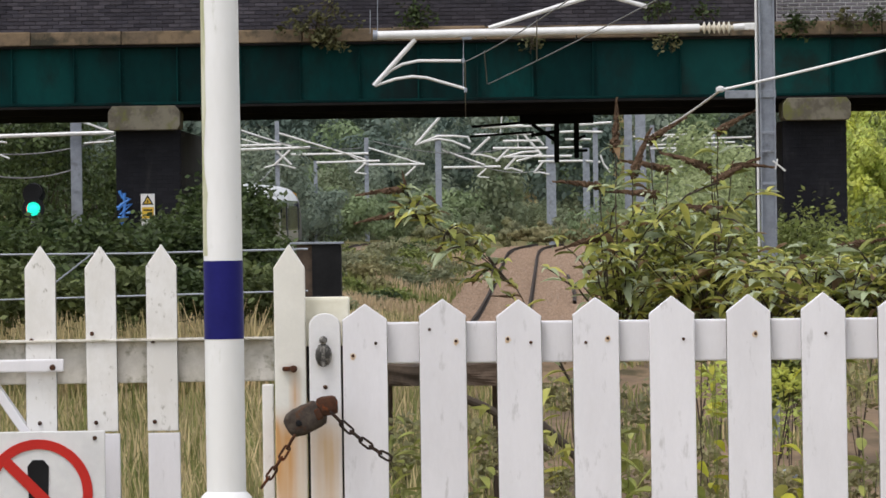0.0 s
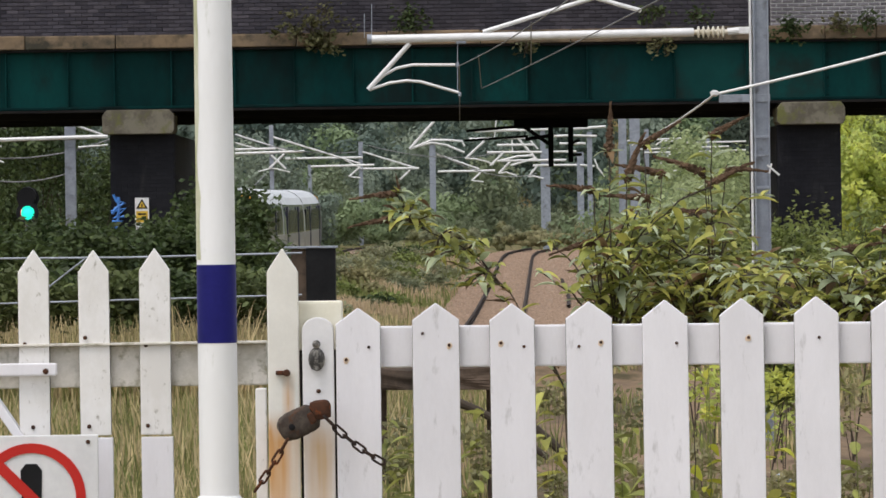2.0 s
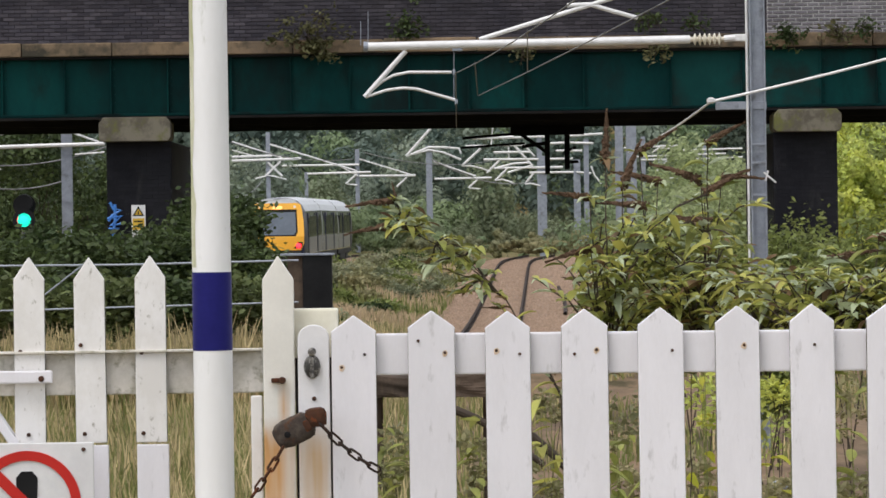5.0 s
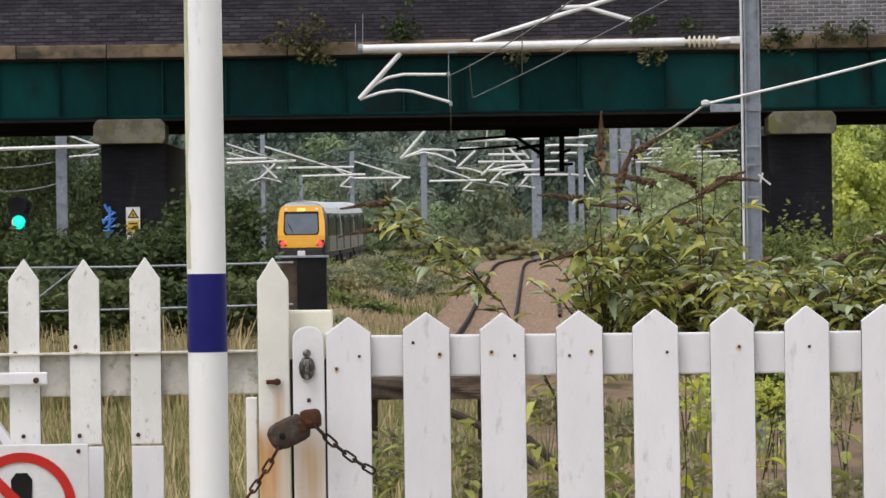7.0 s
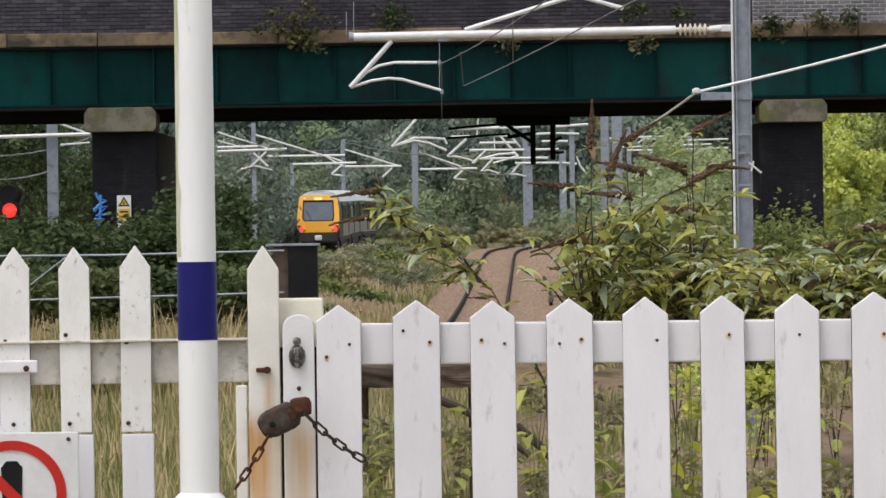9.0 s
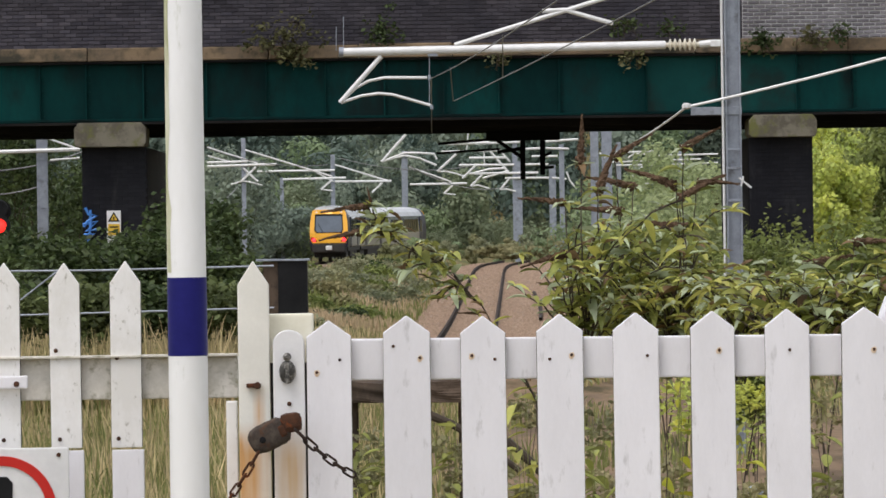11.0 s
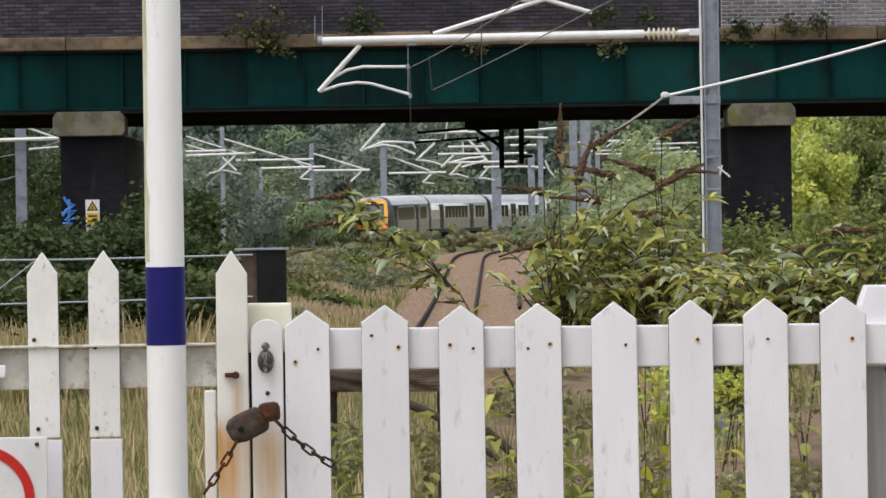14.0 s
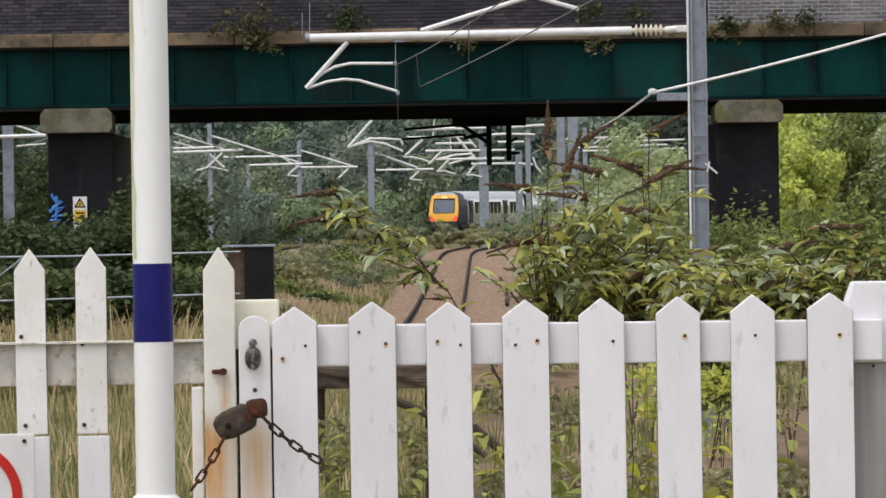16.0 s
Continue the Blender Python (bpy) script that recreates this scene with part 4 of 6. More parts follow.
    part("tie", tube([(4.213, 70.9, 3.263), (4.183, 70.9, 3.136)], 0.012, 6), PALESTEEL, cab)
    # wires that run towards the bridge
    cat = thing("overhead_wires", (0, 0, 0), "thin grey catenary and contact wires with droppers", "overhead wires")
    runs = [((0.304, 71.0, 4.542), (1.075, 40.0, 4.276)), ((0.59, 70.0, 4.238), (1.85, 40.0, 4.315))]
    for (a, b), sag in zip(runs, (0.04, 0.015)):
        part("wire", tube(bend(a, b, sag), 0.0057, 6), WIRE, cat)
    part("wire", tube([(0.311, 71.0, 4.556), (0.512, 118.0, 4.64)], 0.0078, 6), WIRE, cat)
    for a, b in (((0.531, 68.0, 4.596), (0.576, 70.0, 4.239)), ((0.997, 58.0, 4.646), (1.059, 62.0, 4.321))):
        part("dropper", tube([a, b], 0.006, 5), WIRE, cat)
    for a, b in (((-0.778, 71.0, 5.338), (-0.784, 71.0, 4.912)), ((-0.872, 71.0, 5.212), (-0.876, 71.0, 4.914))):
        part("hanger", tube([a, b], 0.005, 5), STEEL, cat)


def far_mast(x, y, top, w, arms):
    """A steel mast standing at (x, y), with the arms that it carries: (radius, [(aside, height), ...])."""
    root = thing("overhead_line_mast", (x, y, ground_z(x, y) - 0.1), "grey steel overhead line mast with pale cantilever arms", "overhead mast", "overhead line masts")
    o = Vector(root.location)
    h_mast(root, 0, 0, 0, top - o.z, w, 0.2)
    n = int((top - o.z - 2.0) / 1.1)
    for k in range(n):
        part("batten", box((0, -0.11, top - o.z - 0.5 - k * 1.1), (w * 0.96, 0.012, 0.06)), STEEL, root)
    for r, line in arms:
        name = "cantilever_tube" if len(line) == 2 else "registration_arm"
        part(name, tube([Vector((a, y - 0.2, b)) - o for a, b in line], r, 8), PALESTEEL, root, smooth=True)


def make_far_masts():
    far_mast(-8.47, 131, 4.87, 0.25, [(0.047, [(-10.23, 4.53), (-7.58, 4.58)]),
        (0.024, [(-8.39, 4.87), (-7.71, 4.62)]),
        (0.021, [(-8.27, 4.34), (-7.59, 4.38)]),
        (0.024, [(-10.36, 4.42), (-10.05, 4.38)]),
        (0.02, [(-10.37, 4.16), (-10.0, 4.01)]),
        (0.018, [(-10.36, 4.88), (-9.94, 4.82)])])
    far_mast(-8.72, 300, 7.48, 0.23, [(0.06, [(-10.63, 6.21), (-8.5, 6.24)]),
        (0.069, [(-10.63, 6.0), (-6.97, 6.07)]),
        (0.045, [(-10.62, 7.02), (-7.96, 6.12)]),
        (0.036, [(-10.62, 6.57), (-9.34, 6.2)]),
        (0.048, [(-8.61, 6.85), (-4.01, 5.37)]),
        (0.06, [(-8.87, 5.17), (-8.05, 5.94)]),
        (0.06, [(-8.74, 5.89), (-7.97, 5.16)]),
        (0.036, [(-9.42, 5.03), (-8.75, 5.2), (-8.45, 5.16), (-7.74, 4.97)])])
    far_mast(-8.72, 390, 6.14, 0.25, [(0.074, [(-8.65, 6.02), (-4.28, 6.08)])])
    far_mast(-5.99, 450, 8.46, 0.34, [(0.09, [(-12.13, 7.2), (-5.83, 7.2)]),
        (0.09, [(-5.84, 6.3), (-1.34, 6.28)]),
        (0.068, [(-5.82, 7.65), (-1.66, 6.32)]),
        (0.081, [(-6.93, 5.68), (-6.02, 6.48)]),
        (0.063, [(-6.84, 5.68), (-6.03, 5.58)]),
        (0.081, [(-2.88, 5.4), (-2.06, 6.15)]),
        (0.059, [(-7.27, 7.04), (-5.93, 6.3)])])
    far_mast(-0.3, 496, 9.25, 0.55, [(0.129, [(-2.3, 8.34), (-0.13, 10.74)]),
        (0.099, [(-2.3, 8.34), (-0.3, 9.1), (0.94, 9.09), (2.32, 8.97), (2.52, 8.52)]),
        (0.099, [(-1.95, 8.48), (-0.31, 8.86), (0.93, 8.64), (2.51, 7.97)]),
        (0.074, [(0.08, 7.86), (3.78, 6.51)]),
        (0.099, [(0.15, 6.32), (5.16, 6.35)]),
        (0.089, [(3.12, 5.48), (3.92, 6.22)]),
        (0.06, [(3.22, 5.48), (4.16, 5.37)])])
    far_mast(7.01, 360, 6.7, 0.5, [(0.072, [(6.16, 5.64), (9.15, 5.63)]),
        (0.072, [(5.87, 4.92), (6.49, 5.67)]),
        (0.054, [(5.87, 4.92), (6.23, 4.95), (6.84, 4.8)]),
        (0.076, [(3.9, 5.96), (8.29, 5.96)]),
        (0.068, [(4.01, 5.95), (5.16, 6.23), (6.14, 6.28)]),
        (0.072, [(3.46, 5.67), (4.27, 6.45)]),
        (0.076, [(4.0, 5.16), (4.73, 5.91)]),
        (0.054, [(4.0, 5.16), (4.43, 5.23), (5.15, 5.0)]),
        (0.068, [(4.76, 5.66), (6.35, 6.1)])])
    far_mast(8.94, 350, 6.35, 0.42, [(0.07, [(7.66, 6.89), (9.27, 6.87)]),
        (0.07, [(7.13, 6.38), (8.7, 6.39)]),
        (0.063, [(8.9, 5.55), (9.81, 5.46)])])
    far_mast(9.39, 345, 7.53, 0.31, [(0.076, [(8.42, 7.72), (10.39, 7.83)]),
        (0.072, [(8.42, 7.31), (9.83, 7.25)]),
        (0.076, [(6.1, 7.24), (8.11, 7.31)]),
        (0.055, [(9.67, 5.87), (9.87, 5.32), (10.28, 4.79)])])
    far_mast(8.14, 430, 9.12, 0.39, [(0.12, [(3.02, 8.89), (6.2, 8.93)]),
        (0.082, [(6.2, 8.89), (8.56, 8.94)]),
        (0.077, [(2.53, 8.3), (7.09, 8.32)]),
        (0.095, [(4.68, 7.79), (7.51, 7.79)]),
        (0.095, [(3.89, 7.25), (8.37, 7.22)]),
        (0.095, [(6.23, 8.33), (7.63, 6.68)]),
        (0.069, [(7.01, 8.32), (7.77, 7.45)]),
        (0.099, [(2.25, 6.8), (3.69, 8.11)]),
        (0.065, [(2.25, 6.8), (2.94, 6.79), (3.71, 6.6), (4.4, 6.33)]),
        (0.052, [(4.62, 9.69), (4.47, 8.31)]),
        (0.043, [(5.8, 8.21), (5.83, 7.09)])])
    far_mast(6.61, 200, 5.96, 0.28, [])
    far_mast(7.22, 205, 6.04, 0.37, [(0.033, [(7.56, 4.78), (8.99, 4.78)]),
        (0.033, [(8.12, 4.35), (8.5, 4.71)]),
        (0.035, [(8.12, 4.1), (8.9, 4.11)]),
        (0.033, [(8.07, 3.87), (8.57, 4.22)])])
    far_mast(12.31, 330, 7.41, 0.26, [(0.05, [(11.18, 6.76), (14.32, 6.85)]),
        (0.05, [(11.5, 6.23), (17.12, 6.35)]),
        (0.043, [(12.83, 6.47), (13.23, 6.73), (14.32, 6.65)])])
    far_mast(15.87, 330, 6.83, 0.23, [(0.05, [(14.64, 6.58), (18.11, 6.63)]),
        (0.05, [(15.13, 6.05), (18.1, 6.13)])])
    wires = thing("overhead_wires", (0, 0, 0), "sagging thin wires among the masts", "overhead wires")
    for a, b, s in (((-10.766, 131.0, 3.708), (-8.341, 131.0, 3.803), 0.2), ((-10.76, 131.0, 4.166), (-7.545, 131.0, 4.512), 0.2), ((-8.186, 230.0, 5.993), (-3.464, 245.0, 5.396), 0.3),
                    ((-6.974, 231.0, 4.418), (-7.046, 200.0, 3.602), 0.2), ((-2.97, 245.0, 5.683), (3.557, 300.0, 5.888), 0.4), ((-0.025, 180.0, 4.644), (4.45, 250.0, 4.385), 0.4)):
        part("wire", tube(bend(a, b, s), 0.018, 5), WIRE, wires)
    # black brackets under the deck
    root = thing("wire_support", (0, 0, 0), "black steel wire supports hung under the bridge deck", "wire support")
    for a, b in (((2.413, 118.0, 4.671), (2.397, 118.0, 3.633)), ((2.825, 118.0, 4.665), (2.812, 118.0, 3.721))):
        part("hanger", box((Vector(a) + Vector(b)) / 2, (0.1062, 0.1, a[2] - b[2]), 0.01), SOOT_SHADE, root)
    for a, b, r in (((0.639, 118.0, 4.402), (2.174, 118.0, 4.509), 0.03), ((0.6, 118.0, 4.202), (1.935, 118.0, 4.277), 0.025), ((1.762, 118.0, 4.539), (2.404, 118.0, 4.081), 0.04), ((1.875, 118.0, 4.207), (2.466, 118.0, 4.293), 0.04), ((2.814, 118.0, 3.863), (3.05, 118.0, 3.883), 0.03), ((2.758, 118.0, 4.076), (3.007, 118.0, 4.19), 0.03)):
        part("bar", tube([a, b], r, 8), SOOT_SHADE, root)
    part("bracket_plate", box(Vector((2.41, 118.0, 4.529)), (1.534, 0.5, 0.1652), 0.01), SOOT_SHADE, root)


make_near_mast()
make_far_masts()


# ---- lineside things ----
def make_lineside():
    rail = thing("handrail", (0, 0, 0), "grey galvanised tube handrail with a slanting brace", "handrail")
    part("top_rail", tube([(-5.419, 62.0, 2.27), (-3.373, 62.0, 2.259), (-1.481, 62.0, 2.281)], 0.012, 8), STEEL, rail)
    part("lower_rail", tube([(-5.426, 62.0, 1.762), (-3.38, 62.0, 1.794), (-1.488, 62.0, 1.823)], 0.0105, 8), STEEL, rail)
    part("brace", tube([(-4.27, 62.0, 1.944), (-3.838, 62.0, 2.272)], 0.0105, 8), STEEL, rail)
    for a in ((-5.109, 62.0, 2.278), (-2.62, 62.0, 2.268)):
        part("post", tube([a, (a[0], a[1], ground_z(a[0], a[1]) - 0.05)], 0.0105, 8), STEEL, rail)
    x, y, z = (-1.671, 80.0, 2.228)
    g = ground_z(x, y)
    bl = thing("relay_cabinet", (x, y, g - 0.05), "black steel trackside cabinet with a flat lid", "cabinet")
    h = z - g + 0.05
    part("body", box((0.02, 0.25, h / 2), (0.416, 0.5, h), 0.012), BLACK, bl)
    part("side_post", box((-0.29, 0.2, h / 2), (0.224, 0.3, h - 0.02), 0.01), CONCRETE, bl)
    part("lid", box((-0.12, 0.25, h + 0.012), (0.76, 0.56, 0.03), 0.006), STEEL, bl)
    # warning plate and paint marks on the pier
    wx, wy, wz = (-5.743, 109.2, 2.729)
    ws = thing("warning_sign", (wx, wy + 0.98, wz), "white and yellow warning plate fixed to the pier", "sign")
    part("plate", box((0, 0, 0), (0.273, 0.02, 0.6989), 0.004), SIGNWHITE, ws)
    part("yellow_panel", box((0, -0.014, -0.02), (0.2293, 0.008, 0.2184)), SIGNYEL, ws)
    for k in range(2):
        part("text_bar", box((0, -0.02, 0.03 - k * 0.09), (0.17, 0.006, 0.03)), BLACK, ws)
    part("triangle_border", prism([(-0.115, 0.135), (0.115, 0.135), (0.0, 0.33)], 0.004, 0, y=-0.016), BLACK, ws)
    part("triangle", prism([(-0.07, 0.16), (0.07, 0.16), (0.0, 0.28)], 0.006, 0, y=-0.022), SIGNYEL, ws)
    part("bar_mark", box((0, -0.026, 0.2), (0.025, 0.006, 0.06)), BLACK, ws)
    for k in range(3):
        part("text_bar", box((0, -0.016, -0.19 - k * 0.05), (0.2, 0.006, 0.018)), BLACK, ws)
    gr = thing("spray_paint", (-6.224, 109.6, 2.735), "blue spray-painted scrawl on the dark pier", "graffiti", kind="structure")
    o = Vector((-6.224, 109.6, 2.735))
    for pts in (((-6.295, 109.6, 3.142), (-6.231, 109.6, 3.01), (-6.078, 109.6, 2.985), (-6.255, 109.6, 2.878), (-6.323, 109.6, 2.77)),
                ((-6.344, 109.6, 2.814), (-6.058, 109.6, 2.876), (-6.28, 109.6, 2.681), (-6.082, 109.6, 2.722)),
                ((-6.325, 109.6, 2.616), (-6.127, 109.6, 2.635), (-6.315, 109.6, 2.507), (-6.107, 109.6, 2.526), (-6.307, 109.6, 2.353), (-6.153, 109.6, 2.373)),
                ((-6.197, 109.6, 3.097), (-6.19, 109.6, 2.845), (-6.239, 109.6, 2.462))):
        part("stroke", tube([Vector(p) - o + Vector((0, 0.5, 0)) for p in pts], 0.03, 5), BLUEPAINT, gr)
    # concrete trough and timber between the fence and the track
    a, b = (-0.7, 55.0, 1.071), (0.647, 55.0, 1.052)
    t = thing("concrete_slab", ((a[0] + b[0]) / 2, 55, ground_z(0, 55)), "dirty grey concrete slab lying in the weeds", "concrete slab")
    hz = 1.188 - ground_z(0, 55)
    bm = box((0, 0.7, hz - 0.1), (b[0] - a[0], 1.8, 0.2))
    bmesh.ops.subdivide_edges(bm, edges=bm.edges[:], cuts=9, use_grid_fill=True)
    for v in bm.verts:
        v.co.z += 0.035 * noise.noise((v.co.x * 7, v.co.y * 3, v.co.z * 6))
        v.co.y += 0.05 * noise.noise((v.co.x * 9, v.co.z * 12, 3.0))
    part("slab", bm, CONCRETE, t)
    for k, (p, q) in enumerate((((0.174, 54.0, 0.888), (0.602, 54.0, 0.666)), ((0.832, 50.0, 0.788), (1.252, 50.0, 0.382)))):
        log = thing("fallen_log", p, "brown weathered timber lying in the weeds", "log", "logs in the weeds")
        part("log_body", tube([(0, 0, 0), (Vector(q) - Vector(p)) * 0.5 + Vector((0, 0, 0.02)), Vector(q) - Vector(p), (Vector(q) - Vector(p)) * 2 + Vector((0, 0, -0.1))], 0.045, 9, end=0.03), BARK, log, smooth=True)
    for fx in (-0.45, 0.0, 0.45):
        part("footing", box(((b[0] - a[0]) * fx, 1.0, (hz - 0.2) / 2), (0.22, 0.4, hz - 0.19), 0.02), CONCRETE, t)


make_lineside()


def make_litter():
    p = (3.78, 62.0, 0.0)
    bm = bmesh.new()
    bmesh.ops.create_icosphere(bm, subdivisions=3, radius=0.09)
    for v in bm.verts:
        v.co *= 1 + 0.5 * noise.noise(v.co * 16)
        v.co.z *= 0.6
    root = thing("litter", (p[0], p[1], ground_z(p[0], p[1]) + 0.06), "crumpled pale blue plastic litter among the weeds", "litter")
    part("crumpled_bag", bm, LITTER, root)


make_litter()


# ---- the signal ----
def make_signal():
    D = 100.0
    c = Vector((-7.226, 100.0, 2.925))
    root = thing("colour_light_signal", c, "black colour light signal with a lit lamp, among the shrubs", "railway signal")
    g = ground_z(c.x, D) - c.z
    part("post", tube([(0, 0.12, g - 0.1), (0, 0.12, -0.1)], 0.06, 12), STEEL, root)
    part("head", box((0, 0.2, 0.0), (0.30, 0.12, 0.52), 0.05), BLACK, root)
    part("backboard", disc(0.02, 0.2, 0.0, 0.02, 32), BLACK, root).matrix_basis = pose(0, -0.01, 0.14)
    drum = part("filter_drum", lathe([(0.09, -0.10), (0.13, -0.09), (0.13, 0.09), (0.09, 0.10)], 24), BLACK, root)
    for name, a, m in (("green_lens", -90, glow("green_lamp", (0.0, 0.62, 0.42), 1.0)), ("red_lens", -172, glow("red_lamp", (1.0, 0.02, 0.015), 1.6))):
        turn = Matrix.Rotation(radians(a + 90), 4, "Z") @ Matrix.Translation((0, -0.118, 0)) @ Matrix.Rotation(radians(90), 4, "X")
        part(name, lathe([(0.125, 0), (0.118, 0.02), (0.075, 0.045), (0.01, 0.055)], 20, m=turn), m, drum)
    part("lamp_mask", disc(0.123, 0.2, -0.185, 0.02, 32), BLACK, root).matrix_basis = pose(0, 0, -0.12)
    part("hood", tube([(0, -0.02, 0.19), (0, -0.19, 0.18)], 0.15, 20), BLACK, root)
    return drum, c.x, c.y, c.z


signal_drum = make_signal()[0]


# ---- the train ----
CAR = 23.2


def section(inset=0.0):
    """Half of a car's outline, from the sill up over the roof: (aside, height)."""
    return [(1.28 - inset, 1.0), (1.34 - inset, 1.25), (1.36 - inset, 1.9), (1.34 - inset, 2.6), (1.27 - inset, 3.15), (1.12 - inset, 3.45), (0.85, 3.68 - inset), (0.45, 3.8 - inset), (0.0, 3.84 - inset)]


def shell(sect, ys):
    """A skin through sections (points, y), closed at both ends."""
    bm = bmesh.new()
    rings = []
    for half, y in zip(sect, ys):
        full = half + [(-a, b) for a, b in half[-2::-1]]
        rings.append([bm.verts.new((a, y if not callable(y) else y(b), b)) for a, b in full])
    n = len(rings[0])
    for a, b in zip(rings, rings[1:]):
        for k in range(n):
            bm.faces.new((a[k], a[(k + 1) % n], b[(k + 1) % n], b[k]))
    bm.faces.new(rings[0][::-1])
    bm.faces.new(rings[-1])
    bmesh.ops.recalc_face_normals(bm, faces=bm.faces[:])
    return bm


def make_car(cab):
    label = "pale grey train carriage with yellow cab end, red tail lamps" if cab else "pale grey train carriage with dark windows and doors"
    root = thing("train_car", (0, 0, 0), label, "train", "cars of the train")
    y0, y1 = -CAR / 2 + 0.15, CAR / 2 - 0.15
    full = [(a, b) for a, b in section()]
    low = [q for q in full if q[1] <= 2.65]
    start = y0 + (3.0 if cab else 0)
    bm = shell([section()] * 2, [start, y1])
    part("body_shell", bm, TRAINWHITE, root)
    # roof skin
    roofs = [(1.285, 3.15), (1.135, 3.46), (0.86, 3.695), (0.455, 3.815), (0, 3.855)]
    bm = bmesh.new()
    pr = roofs + [(-a, b) for a, b in roofs[-2::-1]]
    ra, rb = ([bm.verts.new((a, y, b)) for a, b in pr] for y in (start, y1))
    for k in range(len(pr) - 1):
        bm.faces.new((ra[k], ra[k + 1], rb[k + 1], rb[k]))
    part("roof_skin", bm, TRAINROOF, root, "light grey roof")
    for s in (-1, 1):
        for y in (-7.4, 0.0 + 4.6):
            part("door", box((s * 1.35, y, 2.05), (0.07, 1.35, 2.0), 0.008), TRAINNAVY, root, "dark door pair")
            for d in (-0.32, 0.32):
                part("door_window", box((s * 1.38, y + d, 2.35), (0.02, 0.45, 0.95), 0.004), GLASSDARK, root)
        for y in (-5.4, -4.1, -2.8, -1.5, -0.2, 1.1, 2.4, 6.8, 8.1, 9.4):
            part("side_window", box((s * 1.345, y, 2.42), (0.05, 1.02, 1.0), 0.01), GLASSDARK, root)
        part("lower_panel", box((s * 1.345, (start + y1) / 2, 1.46), (0.03, y1 - start - 0.04, 0.82), 0.008), TRAINLOWER, root, "dull grey lower side panel")
        part("sole_bar", box((s * 1.2, 0, 0.86), (0.16, CAR - 2, 0.26), 0.02), TRAINBLACK, root)
    for y in (-8.0, 8.0):
        bg = part("bogie", box((0, y, 0.5), (2.2, 3.2, 0.4), 0.08), TRAINBLACK, root)
        for dy in (-1.3, 1.3):
            for s in (-0.75, 0.75):
                part("wheel", lathe([(0.40, -0.065), (0.42, 0.0), (0.42, 0.065)], 20, m=Matrix.Translation((s, y + dy, 0.42)) @ Matrix.Rotation(radians(90), 4, "Y")), TRAINBLACK, bg)
    part("underframe_box", box((0, 0, 0.62), (2.3, 8.0, 0.62), 0.05), TRAINBLACK, root)
    part("gangway", shell([[(a * 0.97, b - 0.05) for a, b in section()]] * 2, [y1 - 0.02, y1 + 0.33]), TRAINBLACK, root, "black gangway bellows")
    if not cab:
        part("gangway", shell([[(a * 0.97, b - 0.05) for a, b in section()]] * 2, [y0 - 0.33, y0 + 0.02]), TRAINBLACK, root, "black gangway bellows")
        return root
    # cab: sections that narrow towards the sloping end
    secs, ys = [], []
    for k, (dy, sx, sz) in enumerate(((3.0, 1, 0), (1.6, 1, 0), (0.75, 0.995, 0.02), (0.3, 0.985, 0.05), (0.0, 0.965, 0.1))):
        secs.append([(a * sx, b if b < 2.0 else 2.0 + (b - 2.0) * (1 - sz * 0.55)) for a, b in section()])
        ys.append((lambda dd: (lambda z: y0 + dd + max(0.0, z - 1.9) * 0.26 * (1 - dd / 3.0)))(dy))
    part("cab_shell", shell(secs, ys), TRAINNAVY, root, "dark navy cab sides")
    # yellow end piece, with the windscreen in it
    def front(z):
        return y0 - 0.02 + max(0.0, z - 1.9) * 0.26
    def plate(outline, d, material, name, label=""):
        bm = bmesh.new()
        fa = [bm.verts.new((a * 0.985, front(b) - d, b)) for a, b in outline]
        fb = [bm.verts.new((a * 0.985, front(b) + 0.03, b)) for a, b in outline]
        n = len(outline)
        bm.faces.new(fa)
        bm.faces.new(fb[::-1])
        for k in range(n):
            bm.faces.new((fa[k], fb[k], fb[(k + 1) % n], fa[(k + 1) % n]))
        bmesh.ops.recalc_face_normals(bm, faces=bm.faces[:])
        return part(name, bm, material, root, label)
    plate([(-1.16, 1.28), (1.16, 1.28), (1.30, 1.6), (1.32, 1.96), (-1.32, 1.96), (-1.30, 1.6)], 0.03, TRAINYEL, "yellow_nose", "bright yellow nose panel")
    for f in (-1, 1):
        plate([(f * 0.90, 1.96), (f * 1.32, 1.96), (f * 1.29, 2.7), (f * 1.20, 3.25), (f * 0.95, 3.25), (f * 1.0, 2.15)], 0.03, TRAINYEL, "yellow_pillar")
    plate([(-1.20, 3.25), (1.20, 3.25), (1.13, 3.50), (0.98, 3.56), (-0.98, 3.56), (-1.13, 3.50)], 0.03, TRAINYEL, "yellow_brow")
    plate([(-1.0, 3.56), (1.0, 3.56), (0.86, 3.68), (0.5, 3.78), (-0.5, 3.78), (-0.86, 3.68)], 0.028, TRAINROOF, "roof_dome", "pale grey roof dome")
    bm = bmesh.new()
    ra = [bm.verts.new((a * 0.95, front(3.5) + 0.0, b - 0.1 if b > 3.3 else b)) for a, b in pr]
    rb = [bm.verts.new((a, start + 0.01, b)) for a, b in pr]
    for k in range(len(pr) - 1):
        bm.faces.new((ra[k], ra[k + 1], rb[k + 1], rb[k]))
    part("cab_roof", bm, TRAINROOF, root, "pale grey cab roof")
    plate([(-1.01, 2.0), (1.01, 2.0), (1.03, 2.2), (0.98, 3.27), (-0.98, 3.27), (-1.03, 2.2)], 0.008, BLACK, "screen_surround", "black windscreen surround")
